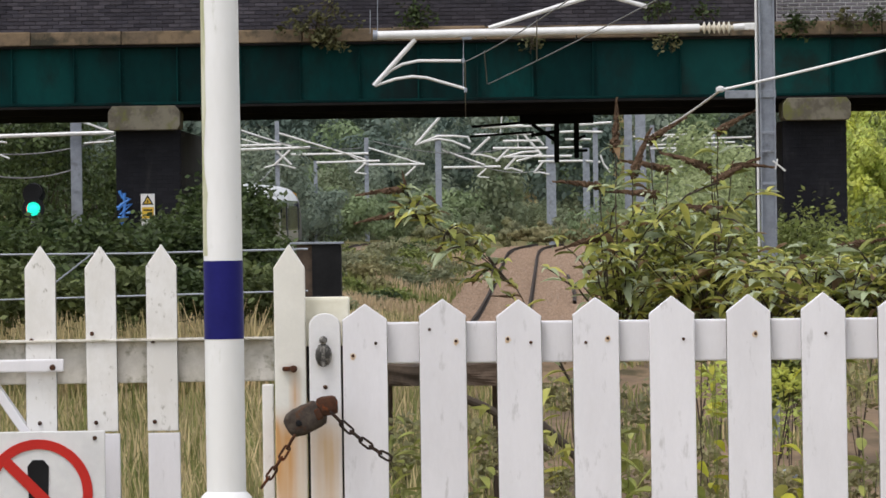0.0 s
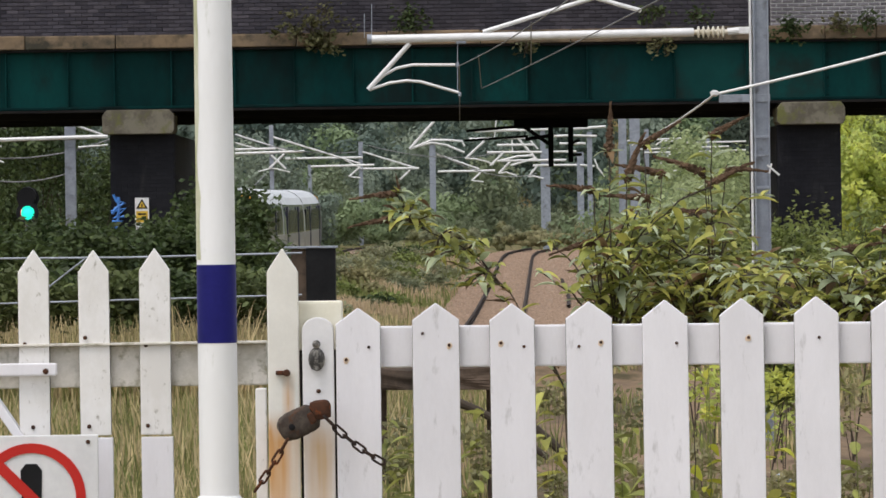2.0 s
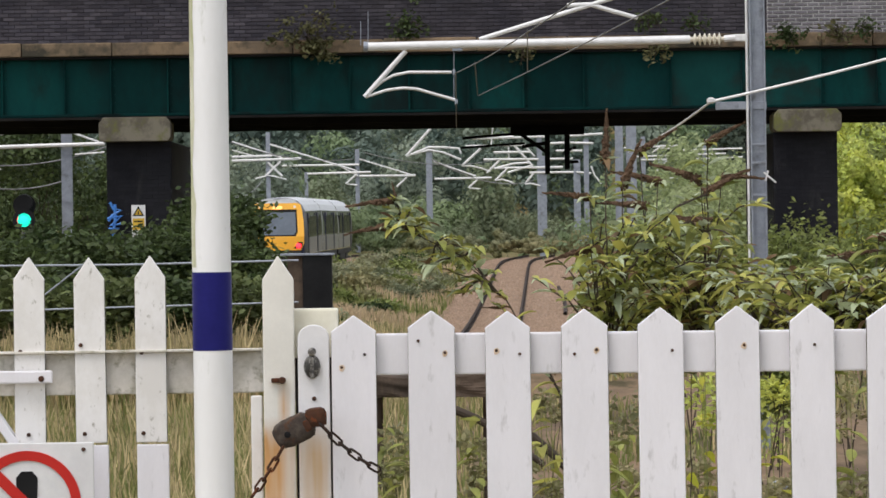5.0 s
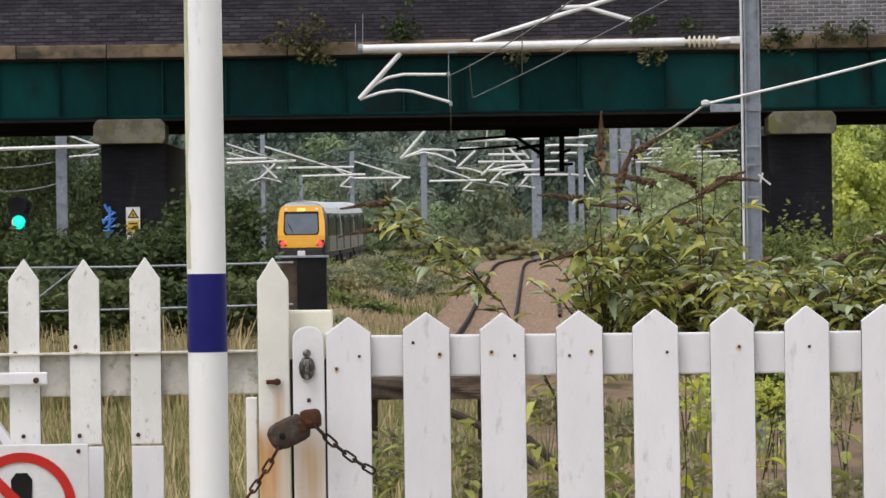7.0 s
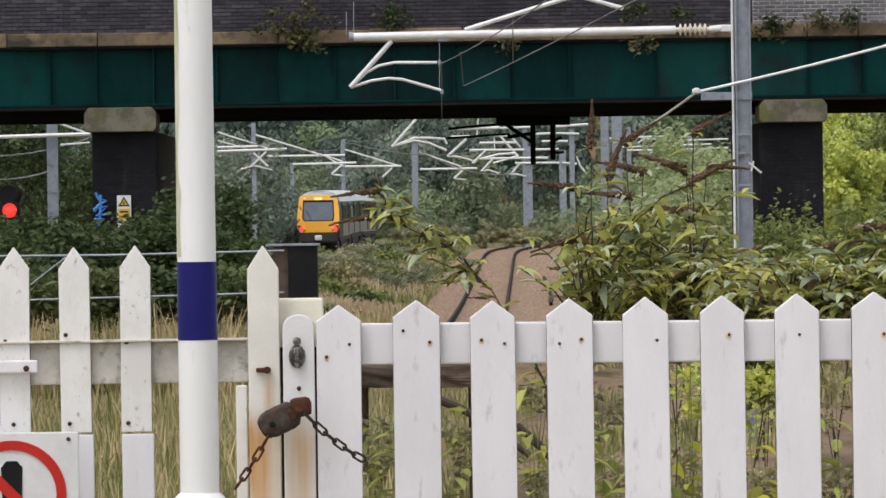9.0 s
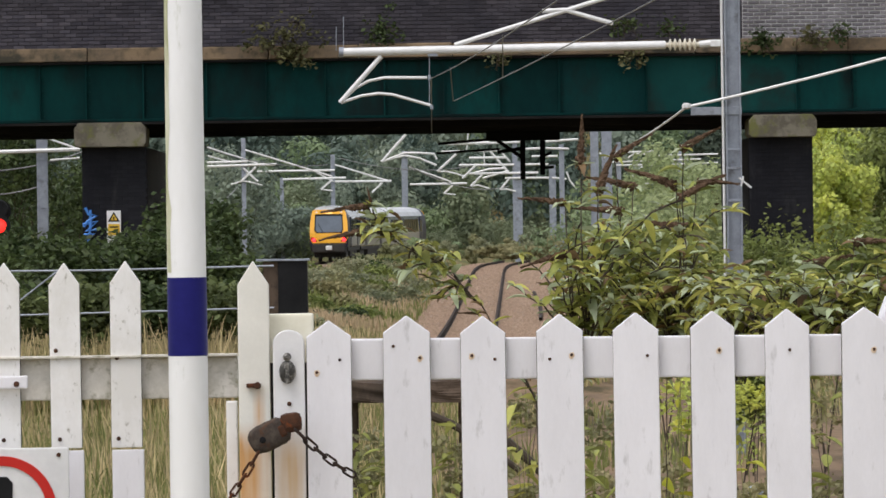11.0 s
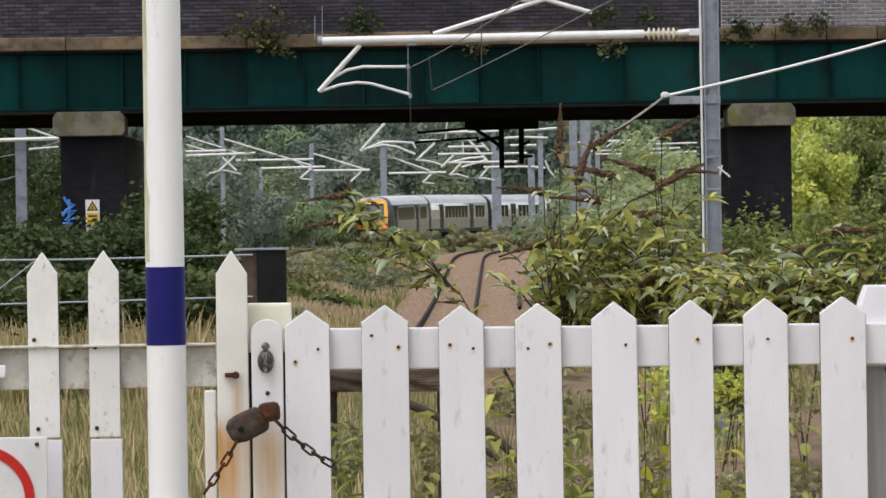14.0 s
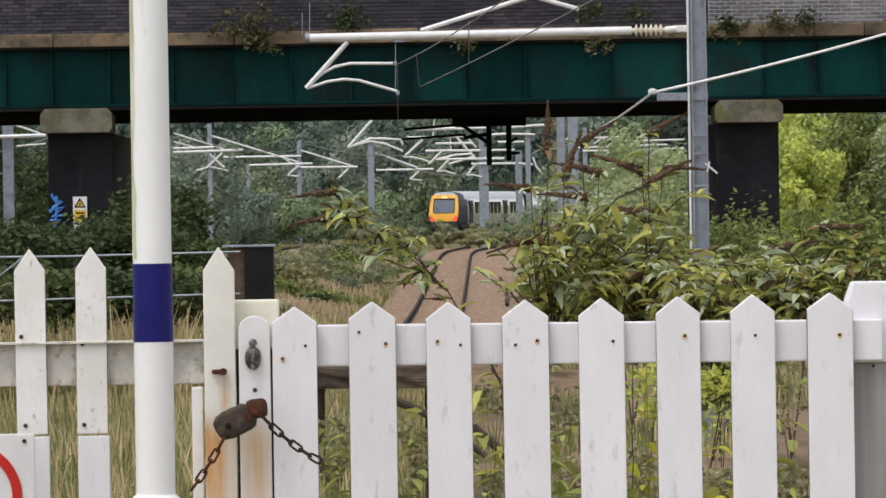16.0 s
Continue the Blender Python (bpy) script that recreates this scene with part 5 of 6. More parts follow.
    plate([(-0.80, 2.02), (0.80, 2.02), (0.92, 2.18), (0.88, 3.12), (-0.88, 3.12), (-0.92, 2.18)], 0.016, WINDSCREEN, "windscreen", "grey-blue windscreen")
    plate([(-0.23, 3.27), (0.23, 3.27), (0.23, 3.42), (-0.23, 3.42)], 0.04, glow("amber_display", (1.0, 0.50, 0.14), 0.75), "destination_display")
    for f in (-1, 1):
        plate([(f * 0.78, 3.34), (f * 0.92, 3.34), (f * 0.90, 3.43), (f * 0.80, 3.43)], 0.036, SIGNWHITE, "marker_lens", "pale marker lamp lens")
    part("wiper", tube([(-0.42, front(2.05) - 0.06, 2.05), (-0.72, front(2.6) - 0.06, 2.6)], 0.02, 6), BLACK, root)
    red = glow("tail_lamp_red", (1.0, 0.02, 0.03), 3.0)
    for s in (-1, 1):
        plate([(s * 0.80, 1.36), (s * 1.17, 1.36), (s * 1.27, 1.68), (s * 1.0, 1.68)], 0.04, BLACK, "lamp_cluster")
        bm = lathe([(0.13, 0), (0.11, 0.03), (0.02, 0.045)], 16, m=Matrix.Translation((s * 1.02, front(1.5) - 0.05, 1.5)) @ Matrix.Rotation(radians(90), 4, "X"))
        part("tail_lamp", bm, red, root, "lit red tail lamp")
    part("lower_valance", box((0, y0 + 0.45, 0.95), (2.3, 1.0, 0.62), 0.1), TRAINBLACK, root)
    part("coupler", box((0, y0 - 0.2, 0.95), (0.42, 0.5, 0.3), 0.06), PALESTEEL, root)
    return root


cars = [make_car(True), make_car(False), make_car(True)]


# ---- plants ----
def shrub(name, centre, radii, n, size, material, label, category="shrub", stems=5, seed=0, clump=0.14, clumps=None, group="", puff=0.0):
    rng = np.random.default_rng(seed)
    base = (centre[0], centre[1], ground_z(centre[0], centre[1]) - 0.1)
    root = thing(name, base, label, category, group)
    c = np.array(centre) - np.array(base)
    k = clumps or max(14, n // 28)
    cp = crown_points(rng, c, radii, k)
    if puff:
        v, f = puffs(rng, cp[:max(16, k // 4)], np.array(radii) * puff, size, n, 0.3 if centre[1] < 250 else 0.12)
    else:
        v, f = leaves(rng, cp, np.array(radii) * clump, size, n)
    v[:, 2] = np.maximum(v[:, 2], 0.02)
    sheet("crown", v, f, material, root)
    bm = bmesh.new()
    for i in range(stems):
        tip = cp[rng.integers(0, k)]
        foot = np.array([rng.normal(0, 0.08) * radii[0], rng.normal(0, 0.08) * radii[1], 0])
        mid = foot * 0.4 + tip * 0.6 + rng.normal(0, 0.06, 3) * radii
        r = 0.010 * radii[2] + 0.005
        tube([foot, mid, tip], r, 6, bm, r * 0.3)
    part("trunk", bm, BARK, root)
    return root


def make_woods():
    """Far woods that close the distance behind the line, tree beside tree in several greens with haze mixed in."""
    rng = np.random.default_rng(7)
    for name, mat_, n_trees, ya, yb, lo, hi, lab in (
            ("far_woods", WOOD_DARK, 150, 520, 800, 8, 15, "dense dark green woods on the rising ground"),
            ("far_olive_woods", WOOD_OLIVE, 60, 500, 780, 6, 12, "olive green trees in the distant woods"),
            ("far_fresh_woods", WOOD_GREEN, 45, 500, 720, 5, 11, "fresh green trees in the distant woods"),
            ("far_hazy_woods", LEAF_FAR, 70, 500, 780, 6, 13, "distant green trees with haze mixed into their leaf colour"),
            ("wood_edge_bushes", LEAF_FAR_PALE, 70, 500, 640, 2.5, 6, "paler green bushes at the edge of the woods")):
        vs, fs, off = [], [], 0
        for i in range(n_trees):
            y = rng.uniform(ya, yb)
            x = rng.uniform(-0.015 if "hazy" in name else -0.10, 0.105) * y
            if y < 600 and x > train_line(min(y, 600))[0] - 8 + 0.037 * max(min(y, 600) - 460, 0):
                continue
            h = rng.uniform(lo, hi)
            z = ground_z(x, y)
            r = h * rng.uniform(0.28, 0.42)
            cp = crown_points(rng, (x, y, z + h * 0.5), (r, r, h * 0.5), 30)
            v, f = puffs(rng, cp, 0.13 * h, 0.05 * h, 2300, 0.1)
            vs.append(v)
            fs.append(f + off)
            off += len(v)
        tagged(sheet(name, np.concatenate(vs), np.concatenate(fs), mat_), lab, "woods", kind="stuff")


def make_verge():
    """Low dense scrub along the far side of the running line."""
    rng = np.random.default_rng(19)
    vs, fs, off = [], [], 0
    for i in range(120):
        y = rng.uniform(300, 540)
        x = train_line(y)[0] - rng.uniform(4.5, 14)
        h = rng.uniform(1.2, 3.4)
        cp = crown_points(rng, (x, y, ground_z(x, y) + h * 0.45), (h * 0.8, h * 0.8, h * 0.5), 22)
        v, f = puffs(rng, cp, 0.2 * h, 0.22, 1000, 0.14)
        vs.append(v)
        fs.append(f + off)
        off += len(v)
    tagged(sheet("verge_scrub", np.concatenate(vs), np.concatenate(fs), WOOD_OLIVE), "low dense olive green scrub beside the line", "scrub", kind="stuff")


def make_shrubs():
    a = dict(label="dense dark green leafy shrub beside the bridge pier", group="shrubs by the pier", stems=3)
    i = 0
    for px in ((-8.237, 100.0, 2.219), (-7.364, 97.0, 1.914), (-6.721, 99.0, 2.104), (-5.881, 95.0, 1.978), (-5.422, 97.0, 2.003), (-4.742, 98.0, 2.083), (-4.238, 100.0, 2.161), (-3.752, 101.0, 2.35), (-3.198, 98.0, 1.806), (-3.684, 102.0, 2.57), (-3.964, 103.0, 2.778), (-6.426, 84.0, 1.491), (-5.719, 86.0, 1.493), (-4.747, 84.0, 1.467), (-3.999, 86.0, 1.468), (-3.124, 88.0, 1.469), (-2.476, 90.0, 1.386)):
        i += 1
        shrub("leafy_shrub", px, (0.95, 0.9, 0.62 if i < 12 else 0.5), 2600, 0.13, LEAF_DARK if i < 12 or i % 2 else LEAF_DULL, seed=i, **a)
    b = dict(label="dense green leafy bush growing beside the tracks", group="lineside bushes")
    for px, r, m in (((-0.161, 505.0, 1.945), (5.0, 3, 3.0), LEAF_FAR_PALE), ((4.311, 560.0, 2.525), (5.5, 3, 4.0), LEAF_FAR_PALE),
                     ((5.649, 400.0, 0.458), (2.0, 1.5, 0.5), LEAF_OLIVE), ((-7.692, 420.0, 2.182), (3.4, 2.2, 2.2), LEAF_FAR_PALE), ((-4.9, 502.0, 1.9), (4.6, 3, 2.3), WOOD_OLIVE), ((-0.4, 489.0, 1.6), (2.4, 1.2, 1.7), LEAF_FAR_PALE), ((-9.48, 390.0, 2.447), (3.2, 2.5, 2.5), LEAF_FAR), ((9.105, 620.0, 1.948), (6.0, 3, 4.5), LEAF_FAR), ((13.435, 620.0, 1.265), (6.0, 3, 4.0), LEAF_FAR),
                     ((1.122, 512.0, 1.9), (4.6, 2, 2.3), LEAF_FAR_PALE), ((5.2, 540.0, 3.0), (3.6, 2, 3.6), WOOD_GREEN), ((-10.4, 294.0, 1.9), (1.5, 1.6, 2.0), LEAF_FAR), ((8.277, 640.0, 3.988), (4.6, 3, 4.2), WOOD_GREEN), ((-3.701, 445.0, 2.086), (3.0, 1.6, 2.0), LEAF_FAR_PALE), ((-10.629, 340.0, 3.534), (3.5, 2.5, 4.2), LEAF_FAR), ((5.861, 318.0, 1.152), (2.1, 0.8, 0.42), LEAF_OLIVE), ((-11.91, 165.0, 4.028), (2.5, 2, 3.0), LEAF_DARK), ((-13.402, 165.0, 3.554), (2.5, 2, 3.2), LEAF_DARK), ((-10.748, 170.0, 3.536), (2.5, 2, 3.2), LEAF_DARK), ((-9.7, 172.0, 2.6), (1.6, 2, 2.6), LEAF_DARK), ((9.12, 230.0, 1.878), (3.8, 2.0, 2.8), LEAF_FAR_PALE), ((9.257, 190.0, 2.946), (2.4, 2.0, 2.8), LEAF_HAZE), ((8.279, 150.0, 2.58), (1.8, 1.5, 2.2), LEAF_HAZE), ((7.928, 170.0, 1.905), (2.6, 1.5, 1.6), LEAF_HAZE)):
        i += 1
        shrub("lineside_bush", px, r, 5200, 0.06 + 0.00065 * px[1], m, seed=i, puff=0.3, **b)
    # scrub along the crest where the side line bends out of sight
    rr = np.random.default_rng(41)
    for k in range(13):
        x = -1.2 + k * 0.82 + rr.uniform(-0.2, 0.2)
        i += 1
        shrub("crest_scrub", (x, 336 + rr.uniform(-3, 4), 1.15 + rr.uniform(-0.12, 0.12)), (0.8, 0.8, rr.uniform(0.55, 0.8)), 1500, 0.17, (LEAF_OLIVE, LEAF_SCRUB, LEAF_FAR_PALE)[k % 3], seed=i, puff=0.34,
              label="low olive scrub on the crest of the bank", group="scrub on the crest", stems=2)
    # ragged scrub on the bank between the two lines
    for k in range(64):
        y = 142 + 160 * rr.uniform() ** 1.25
        x = rr.uniform(-0.022 * y, side_line(y)[0] - 2.6)
        if abs(x - train_line(y)[0]) < 2.6 or (138 < y < 164 and rr.uniform() < 0.55):
            continue
        h = rr.uniform(0.25, 0.75) * (0.7 if y < 170 else 1.25)
        w = h * rr.uniform(0.8, 1.5)
        i += 1
        shrub("bank_scrub", (x, y, ground_z(x, y) + h * 0.45), (w, w, h * 0.6), 900, 0.12 + 0.0002 * y, (LEAF_SCRUB, LEAF_OLIVE, LEAF_SCRUB, LEAF_MID, LEAF_DARK)[k % 5], seed=i, clump=0.22, stems=3,
              label="ragged grey-green scrub on the bank between the tracks", group="scrub on the bank")
    c = dict(label="bright yellow-green young tree beyond the bridge", group="trees beyond the bridge", category="tree")
    for px, r, m in (((11.855, 158.0, 4.108), (1.3, 1.4, 1.6), LEAF_LIGHT), ((12.425, 152.0, 3.128), (1.5, 1.4, 2.2), LEAF_MID), ((10.601, 150.0, 2.396), (1.8, 1.4, 1.4), LEAF_MID), ((13.339, 168.0, 4.943), (2.0, 1.4, 1.6), LEAF_HAZE), ((14.046, 160.0, 3.616), (1.8, 1.4, 2.4), LEAF_MID), ((14.401, 152.0, 3.099), (1.6, 1.4, 2.4), LEAF_HAZE), ((11.132, 146.0, 3.123), (1.1, 1.2, 1.6), LEAF_LIGHT)):
        i += 1
        shrub("young_tree", px, r, 5600, 0.17, m, seed=i, puff=0.27, **c)
    d = dict(label="green shrub in front of the bridge pier", group="shrubs by the pier", stems=2)
    for px, r, m in (((4.448, 73.0, 1.936), (0.8, 0.7, 0.65), LEAF_MID), ((4.85, 66.0, 1.75), (0.6, 0.6, 0.7), LEAF_MID), ((5.091, 64.0, 1.986), (0.8, 0.7, 0.75), LEAF_MID), ((5.539, 64.0, 1.98), (0.8, 0.7, 0.75), LEAF_MID), ((3.816, 73.5, 1.805), (0.8, 0.7, 0.6), LEAF_MID), ((3.278, 73.5, 1.86), (0.9, 0.7, 0.75), LEAF_MID), ((3.627, 62.0, 0.973), (0.5, 0.5, 0.6), LEAF_MID), ((2.813, 75.0, 1.684), (0.8, 0.7, 0.6), LEAF_MID)):
        i += 1
        shrub("leafy_shrub", px, r, 2600, 0.085, m, seed=i, **d)
    for px, r in (((6.75, 103.0, 2.0), (0.5, 0.4, 0.95)), ((7.35, 104.0, 1.7), (0.5, 0.4, 0.7)), ((6.2, 102.0, 1.6), (0.5, 0.4, 0.6))):
        i += 1
        shrub("leafy_shrub", px, r, 620, 0.1, LEAF_MID, seed=i, clump=0.2, **d)
    e = dict(label="low green weeds spreading over the bare bank", group="weeds on the bank", category="weed", stems=2)
    for px, r, m in (((-0.385, 52.0, 0.522), (0.35, 0.3, 0.4), LEAF_OLIVE), ((0.382, 54.0, 0.372), (0.3, 0.3, 0.35), LEAF_OLIVE), ((1.213, 60.0, 0.702), (0.3, 0.3, 0.25), LEAF_OLIVE), ((1.05, 50.0, 0.285), (0.35, 0.3, 0.25), LEAF_OLIVE), ((1.954, 58.0, 0.642), (0.35, 0.3, 0.35), LEAF_OLIVE), ((1.675, 50.0, 0.276), (0.3, 0.3, 0.3), LEAF_OLIVE),
                     ((2.645, 56.0, 0.87), (0.35, 0.3, 0.45), LEAF_LIGHT), ((2.281, 48.0, 0.411), (0.35, 0.3, 0.3), LEAF_OLIVE), ((3.645, 60.0, 0.847), (0.35, 0.3, 0.25), LEAF_LIGHT), ((3.172, 52.0, 0.158), (0.3, 0.3, 0.2), LEAF_OLIVE), ((4.453, 60.0, 0.715), (0.4, 0.3, 0.4), LEAF_OLIVE), ((3.75, 50.0, 0.246), (0.3, 0.3, 0.25), LEAF_OLIVE), ((4.79, 55.0, 0.376), (0.4, 0.3, 0.4), LEAF_OLIVE), ((3.95, 66.0, 0.5), (0.4, 0.3, 0.7), LEAF_LIGHT)):
        i += 1
        shrub("bank_weed", px, r, 240, 0.085, m, seed=i, **e)


def blade(base, way, length, width, droop, rng, n=5):
    """One long leaf that arches over: a strip of corners down its length with a fold along its midrib."""
    base, way = np.array(base), np.array(way) / np.linalg.norm(way)
    side = np.cross(way, [0, 0, 1.0]) + rng.normal(0, 0.25, 3)
    side /= np.linalg.norm(side)
    v = []
    for i in range(n + 1):
        t = i / n
        p = base + way * length * t + np.array([0, 0, -droop * length * t * t])
        w = width * math.sin(math.pi * min(0.12 + 0.88 * t, 0.985)) ** 0.8
        v += [p - side * w / 2, p + np.array([0, 0, -w * 0.25]), p + side * w / 2]
    f = []
    for i in range(n):
        a = 3 * i
        f += [(a, a + 1, a + 4, a + 3), (a + 1, a + 2, a + 5, a + 4)]
    return v, f


def make_buddleia(stems, label, seed, leaf=0.17, step=0.075, mix=(0.62, 0.22, 0.16), fl=0.26, bare=1.75):
    """Stems given as (points, flower): canes with opposite pairs of arching leaves, a tuft at the tip and a dead flower head."""
    rng = np.random.default_rng(seed)
    foot0 = Vector(stems[0][0][0])
    root = thing("buddleia_bush", foot0, label, "bush", "buddleia bushes")
    groups = {0: ([], []), 1: ([], []), 2: ([], []), 3: ([], [])}
    mats = (BUD_LEAF, BUD_YELLOW, BUD_SILVER, BUD_BROWN)

    def put(p, d, size, kind):
        v, f = blade(p, d, size, size * rng.uniform(0.28, 0.38), rng.uniform(0.25, 1.0), rng)
        vs, fs = groups[3 if rng.uniform() < 0.08 else kind]
        off = len(vs)
        vs += v
        fs += [tuple(q + off for q in w) for w in f]

    for points, flower in stems:
        raw = [Vector(p) - foot0 for p in points]
        pts = []
        for a, b in zip(raw, raw[1:]):
            n = max(2, int((b - a).length / 0.05))
            pts += [a.lerp(b, k / n) + Vector(rng.normal(0, 0.0025, 3)) for k in range(n)]
        pts.append(raw[-1])
        part("cane", tube(pts, 0.0058, 6, end=0.0025), BARK, root)
        turn, run = rng.uniform(0, 3), 0.0
        for a, b in zip(pts, pts[1:]):
            run += (b - a).length
            if run < step:
                continue
            run = 0.0
            turn += 1.57 + rng.normal(0, 0.3)
            if a.z + foot0.z < bare and rng.uniform() > 0.12:
                continue
            if a.z + foot0.z > 2.68 and rng.uniform() > 0.6:
                continue
            up = (b - a).normalized()
            for sgn in (1, -1):
                if rng.uniform() < 0.12:
                    continue
                d = np.array([math.cos(turn) * sgn, math.sin(turn) * sgn, 0.25]) + np.array(up) * 0.45 + rng.normal(0, 0.12, 3)
                put(a, d, leaf * rng.uniform(0.6, 1.15), int(rng.choice(3, p=mix)))
        tip = pts[-1]
        for k in range(6):
            ang = k * 1.05 + rng.normal(0, 0.3)
            put(tip, np.array([math.cos(ang), math.sin(ang), rng.uniform(0.3, 1.0)]), leaf * rng.uniform(0.4, 0.75), int(rng.choice(3, p=(0.4, 0.2, 0.4))))
        if flower:
            flower_head(root, tip, Vector(flower[:3]).normalized(), flower[3] if len(flower) > 3 else fl * rng.uniform(0.85, 1.15), rng)
    for kind, (vs, fs) in groups.items():
        if vs:
            sheet("foliage", vs, fs, mats[kind], root, True)
    return root


def flower_head(root, p, d, length, rng):
    """A brown dead flower spike of many small tufts."""
    bm = bmesh.new()
    n = 14
    line = [Vector(p) + d * length * k / n + Vector((0, 0, -0.08)) * length * (k / n) ** 2 for k in range(n + 1)]
    tube(line, length * 0.075, 9, bm, length * 0.012)
    for v in bm.verts:
        v.co += Vector(rng.normal(0, 0.012, 3)) * length
    for i in range(110):
        t = rng.uniform(0, 1) ** 1.2
        c = line[min(int(t * n), n - 1)].lerp(line[min(int(t * n) + 1, n)], t * n % 1)
        r = length * (0.078 * (1 - t) + 0.012)
        off = Vector(rng.normal(0, 1, 3)).normalized() * r
        bmesh.ops.create_icosphere(bm, subdivisions=1, radius=r * rng.uniform(0.25, 0.45), matrix=Matrix.Translation(c + off))
    part("flower_head", bm, SEED, root, "brown dead flower spike")


def foot_of(p, dx=0.0):
    return (p[0] + dx, p[1], ground_z(p[0] + dx, p[1]) - 0.03)


def make_buddleias():
    f0 = foot_of((0.652, 26.0, 1.573))
    # the branch that leans over the track
    arm = [f0, (0.578, 26.0, 1.886), (0.333, 26.0, 2.331), (0.141, 26.0, 2.532), (-0.048, 26.0, 2.623)]
    s = [(arm + [(-0.125, 26.0, 2.676), (-0.181, 26.0, 2.791)], (-1, 0.1, -0.03, 0.22)), ([arm[4], (-0.125, 26.0, 2.663), (-0.211, 26.0, 2.674)], (-1, 0.1, -0.10, 0.20)), ([(-0.125, 26.0, 2.663), (-0.158, 26.0, 2.767), (-0.167, 26.0, 2.801)], (-0.2, 0, 1, 0.09)),
         ([(-0.125, 26.0, 2.663), (-0.117, 26.1, 2.728)], None), ([(-0.125, 26.0, 2.663), (-0.034, 25.9, 2.688)], None), ([arm[3], (0.198, 26.0, 2.572)], None), ([arm[3], (0.041, 25.9, 2.518), (-0.024, 25.9, 2.493)], None),
         ([arm[2], (0.209, 26.0, 2.424), (0.093, 26.0, 2.459)], None), ([arm[2], (0.223, 26.1, 2.436), (0.172, 26.1, 2.476)], None), ([arm[1], (0.427, 26.0, 2.2), (0.311, 26.0, 2.292)], (-1, 0, 0.1, 0.1))]
    # many short leafy shoots on the branch
    for o, tips in (((-0.125, 26.0, 2.663), ((-0.173, 26.0, 2.749), (-0.098, 26.1, 2.759), (-0.067, 25.9, 2.706), (-0.184, 26.0, 2.713), (-0.05, 26.0, 2.644), (-0.116, 25.8, 2.697))),
                    ((0.017, 26.0, 2.591), ((0.116, 26.0, 2.607), (0.167, 26.0, 2.557), (0.074, 25.9, 2.626), (0.042, 26.0, 2.538), (-0.011, 26.1, 2.504))),
                    ((0.235, 26.0, 2.437), ((0.123, 26.0, 2.417), (0.216, 25.9, 2.381), (0.149, 26.0, 2.365), (0.28, 26.0, 2.457), (0.105, 26.1, 2.359), (0.184, 26.0, 2.5)))):
        s += [([o, (Vector(o) * 0.45 + Vector(e) * 0.55 + Vector((0, 0, 0.012)))[:], e], None) for e in tips]
    make_buddleia(s, "buddleia branch with silvery leaves and brown dead flower heads", 11, 0.12, 0.065, (0.18, 0.42, 0.40), 0.26)
    groups = [
        ((0.812, 27.0, 1.527), [((0.839, 27.0, 2.985), (0.05, 0, 1)), ((0.763, 27.0, 2.797), (-1, 0, 0.2)), ((0.912, 27.0, 2.849), (0.3, 0, 0.8)), ((0.746, 27.0, 2.554), (-1, 0, -0.2)), ((0.936, 27.0, 2.605), None), ((0.717, 27.0, 2.393), (-1, 0, 0.3, 0.1))]),
        ((1.094, 28.0, 1.48), [((1.032, 28.0, 3.021), (0.7, 0, 0.5)), ((1.142, 28.0, 2.879), (-1, 0, 0.3)), ((1.195, 28.0, 2.683), (1, 0, 0.05)), ((1.056, 28.0, 2.755), (-1, 0, 0.15)), ((1.249, 28.0, 2.542), None), ((1.081, 28.0, 2.488), None), ((0.967, 28.0, 2.378), None)]),
        ((1.244, 27.0, 1.521), [((1.306, 27.0, 3.046), (0.8, 0, 0.5)), ((1.277, 27.0, 2.87), (-0.8, 0, 0.35)), ((1.317, 27.0, 2.816), (1, 0, 0.6)), ((1.399, 27.0, 2.89), (1, 0, 0.02)), ((1.368, 27.0, 2.599), None), ((1.42, 27.0, 2.463), None), ((1.284, 27.0, 2.438), None)]),
        ((1.51, 26.0, 1.56), [((1.571, 26.0, 2.47), None), ((1.425, 26.0, 2.44), None), ((1.664, 26.0, 2.50), None), ((1.6, 26.0, 2.371), None), ((1.495, 26.0, 2.33), None)]),
        ((1.702, 25.0, 1.6), [((1.79, 25.0, 2.499), (1, 0, 0.25)), ((1.664, 25.0, 2.451), None), ((1.839, 25.0, 2.423), None), ((1.737, 25.0, 2.35), (1, 0, 0.2)), ((1.613, 25.0, 2.352), None)]),
        ((1.952, 25.0, 1.597), [((1.991, 25.0, 2.596), (1, 0, 0.1)), ((1.939, 25.0, 2.447), None), ((2.09, 25.0, 2.495), None), ((2.037, 25.0, 2.345), None), ((2.189, 25.0, 2.468), None)]),
    ]
    rng = np.random.default_rng(5)
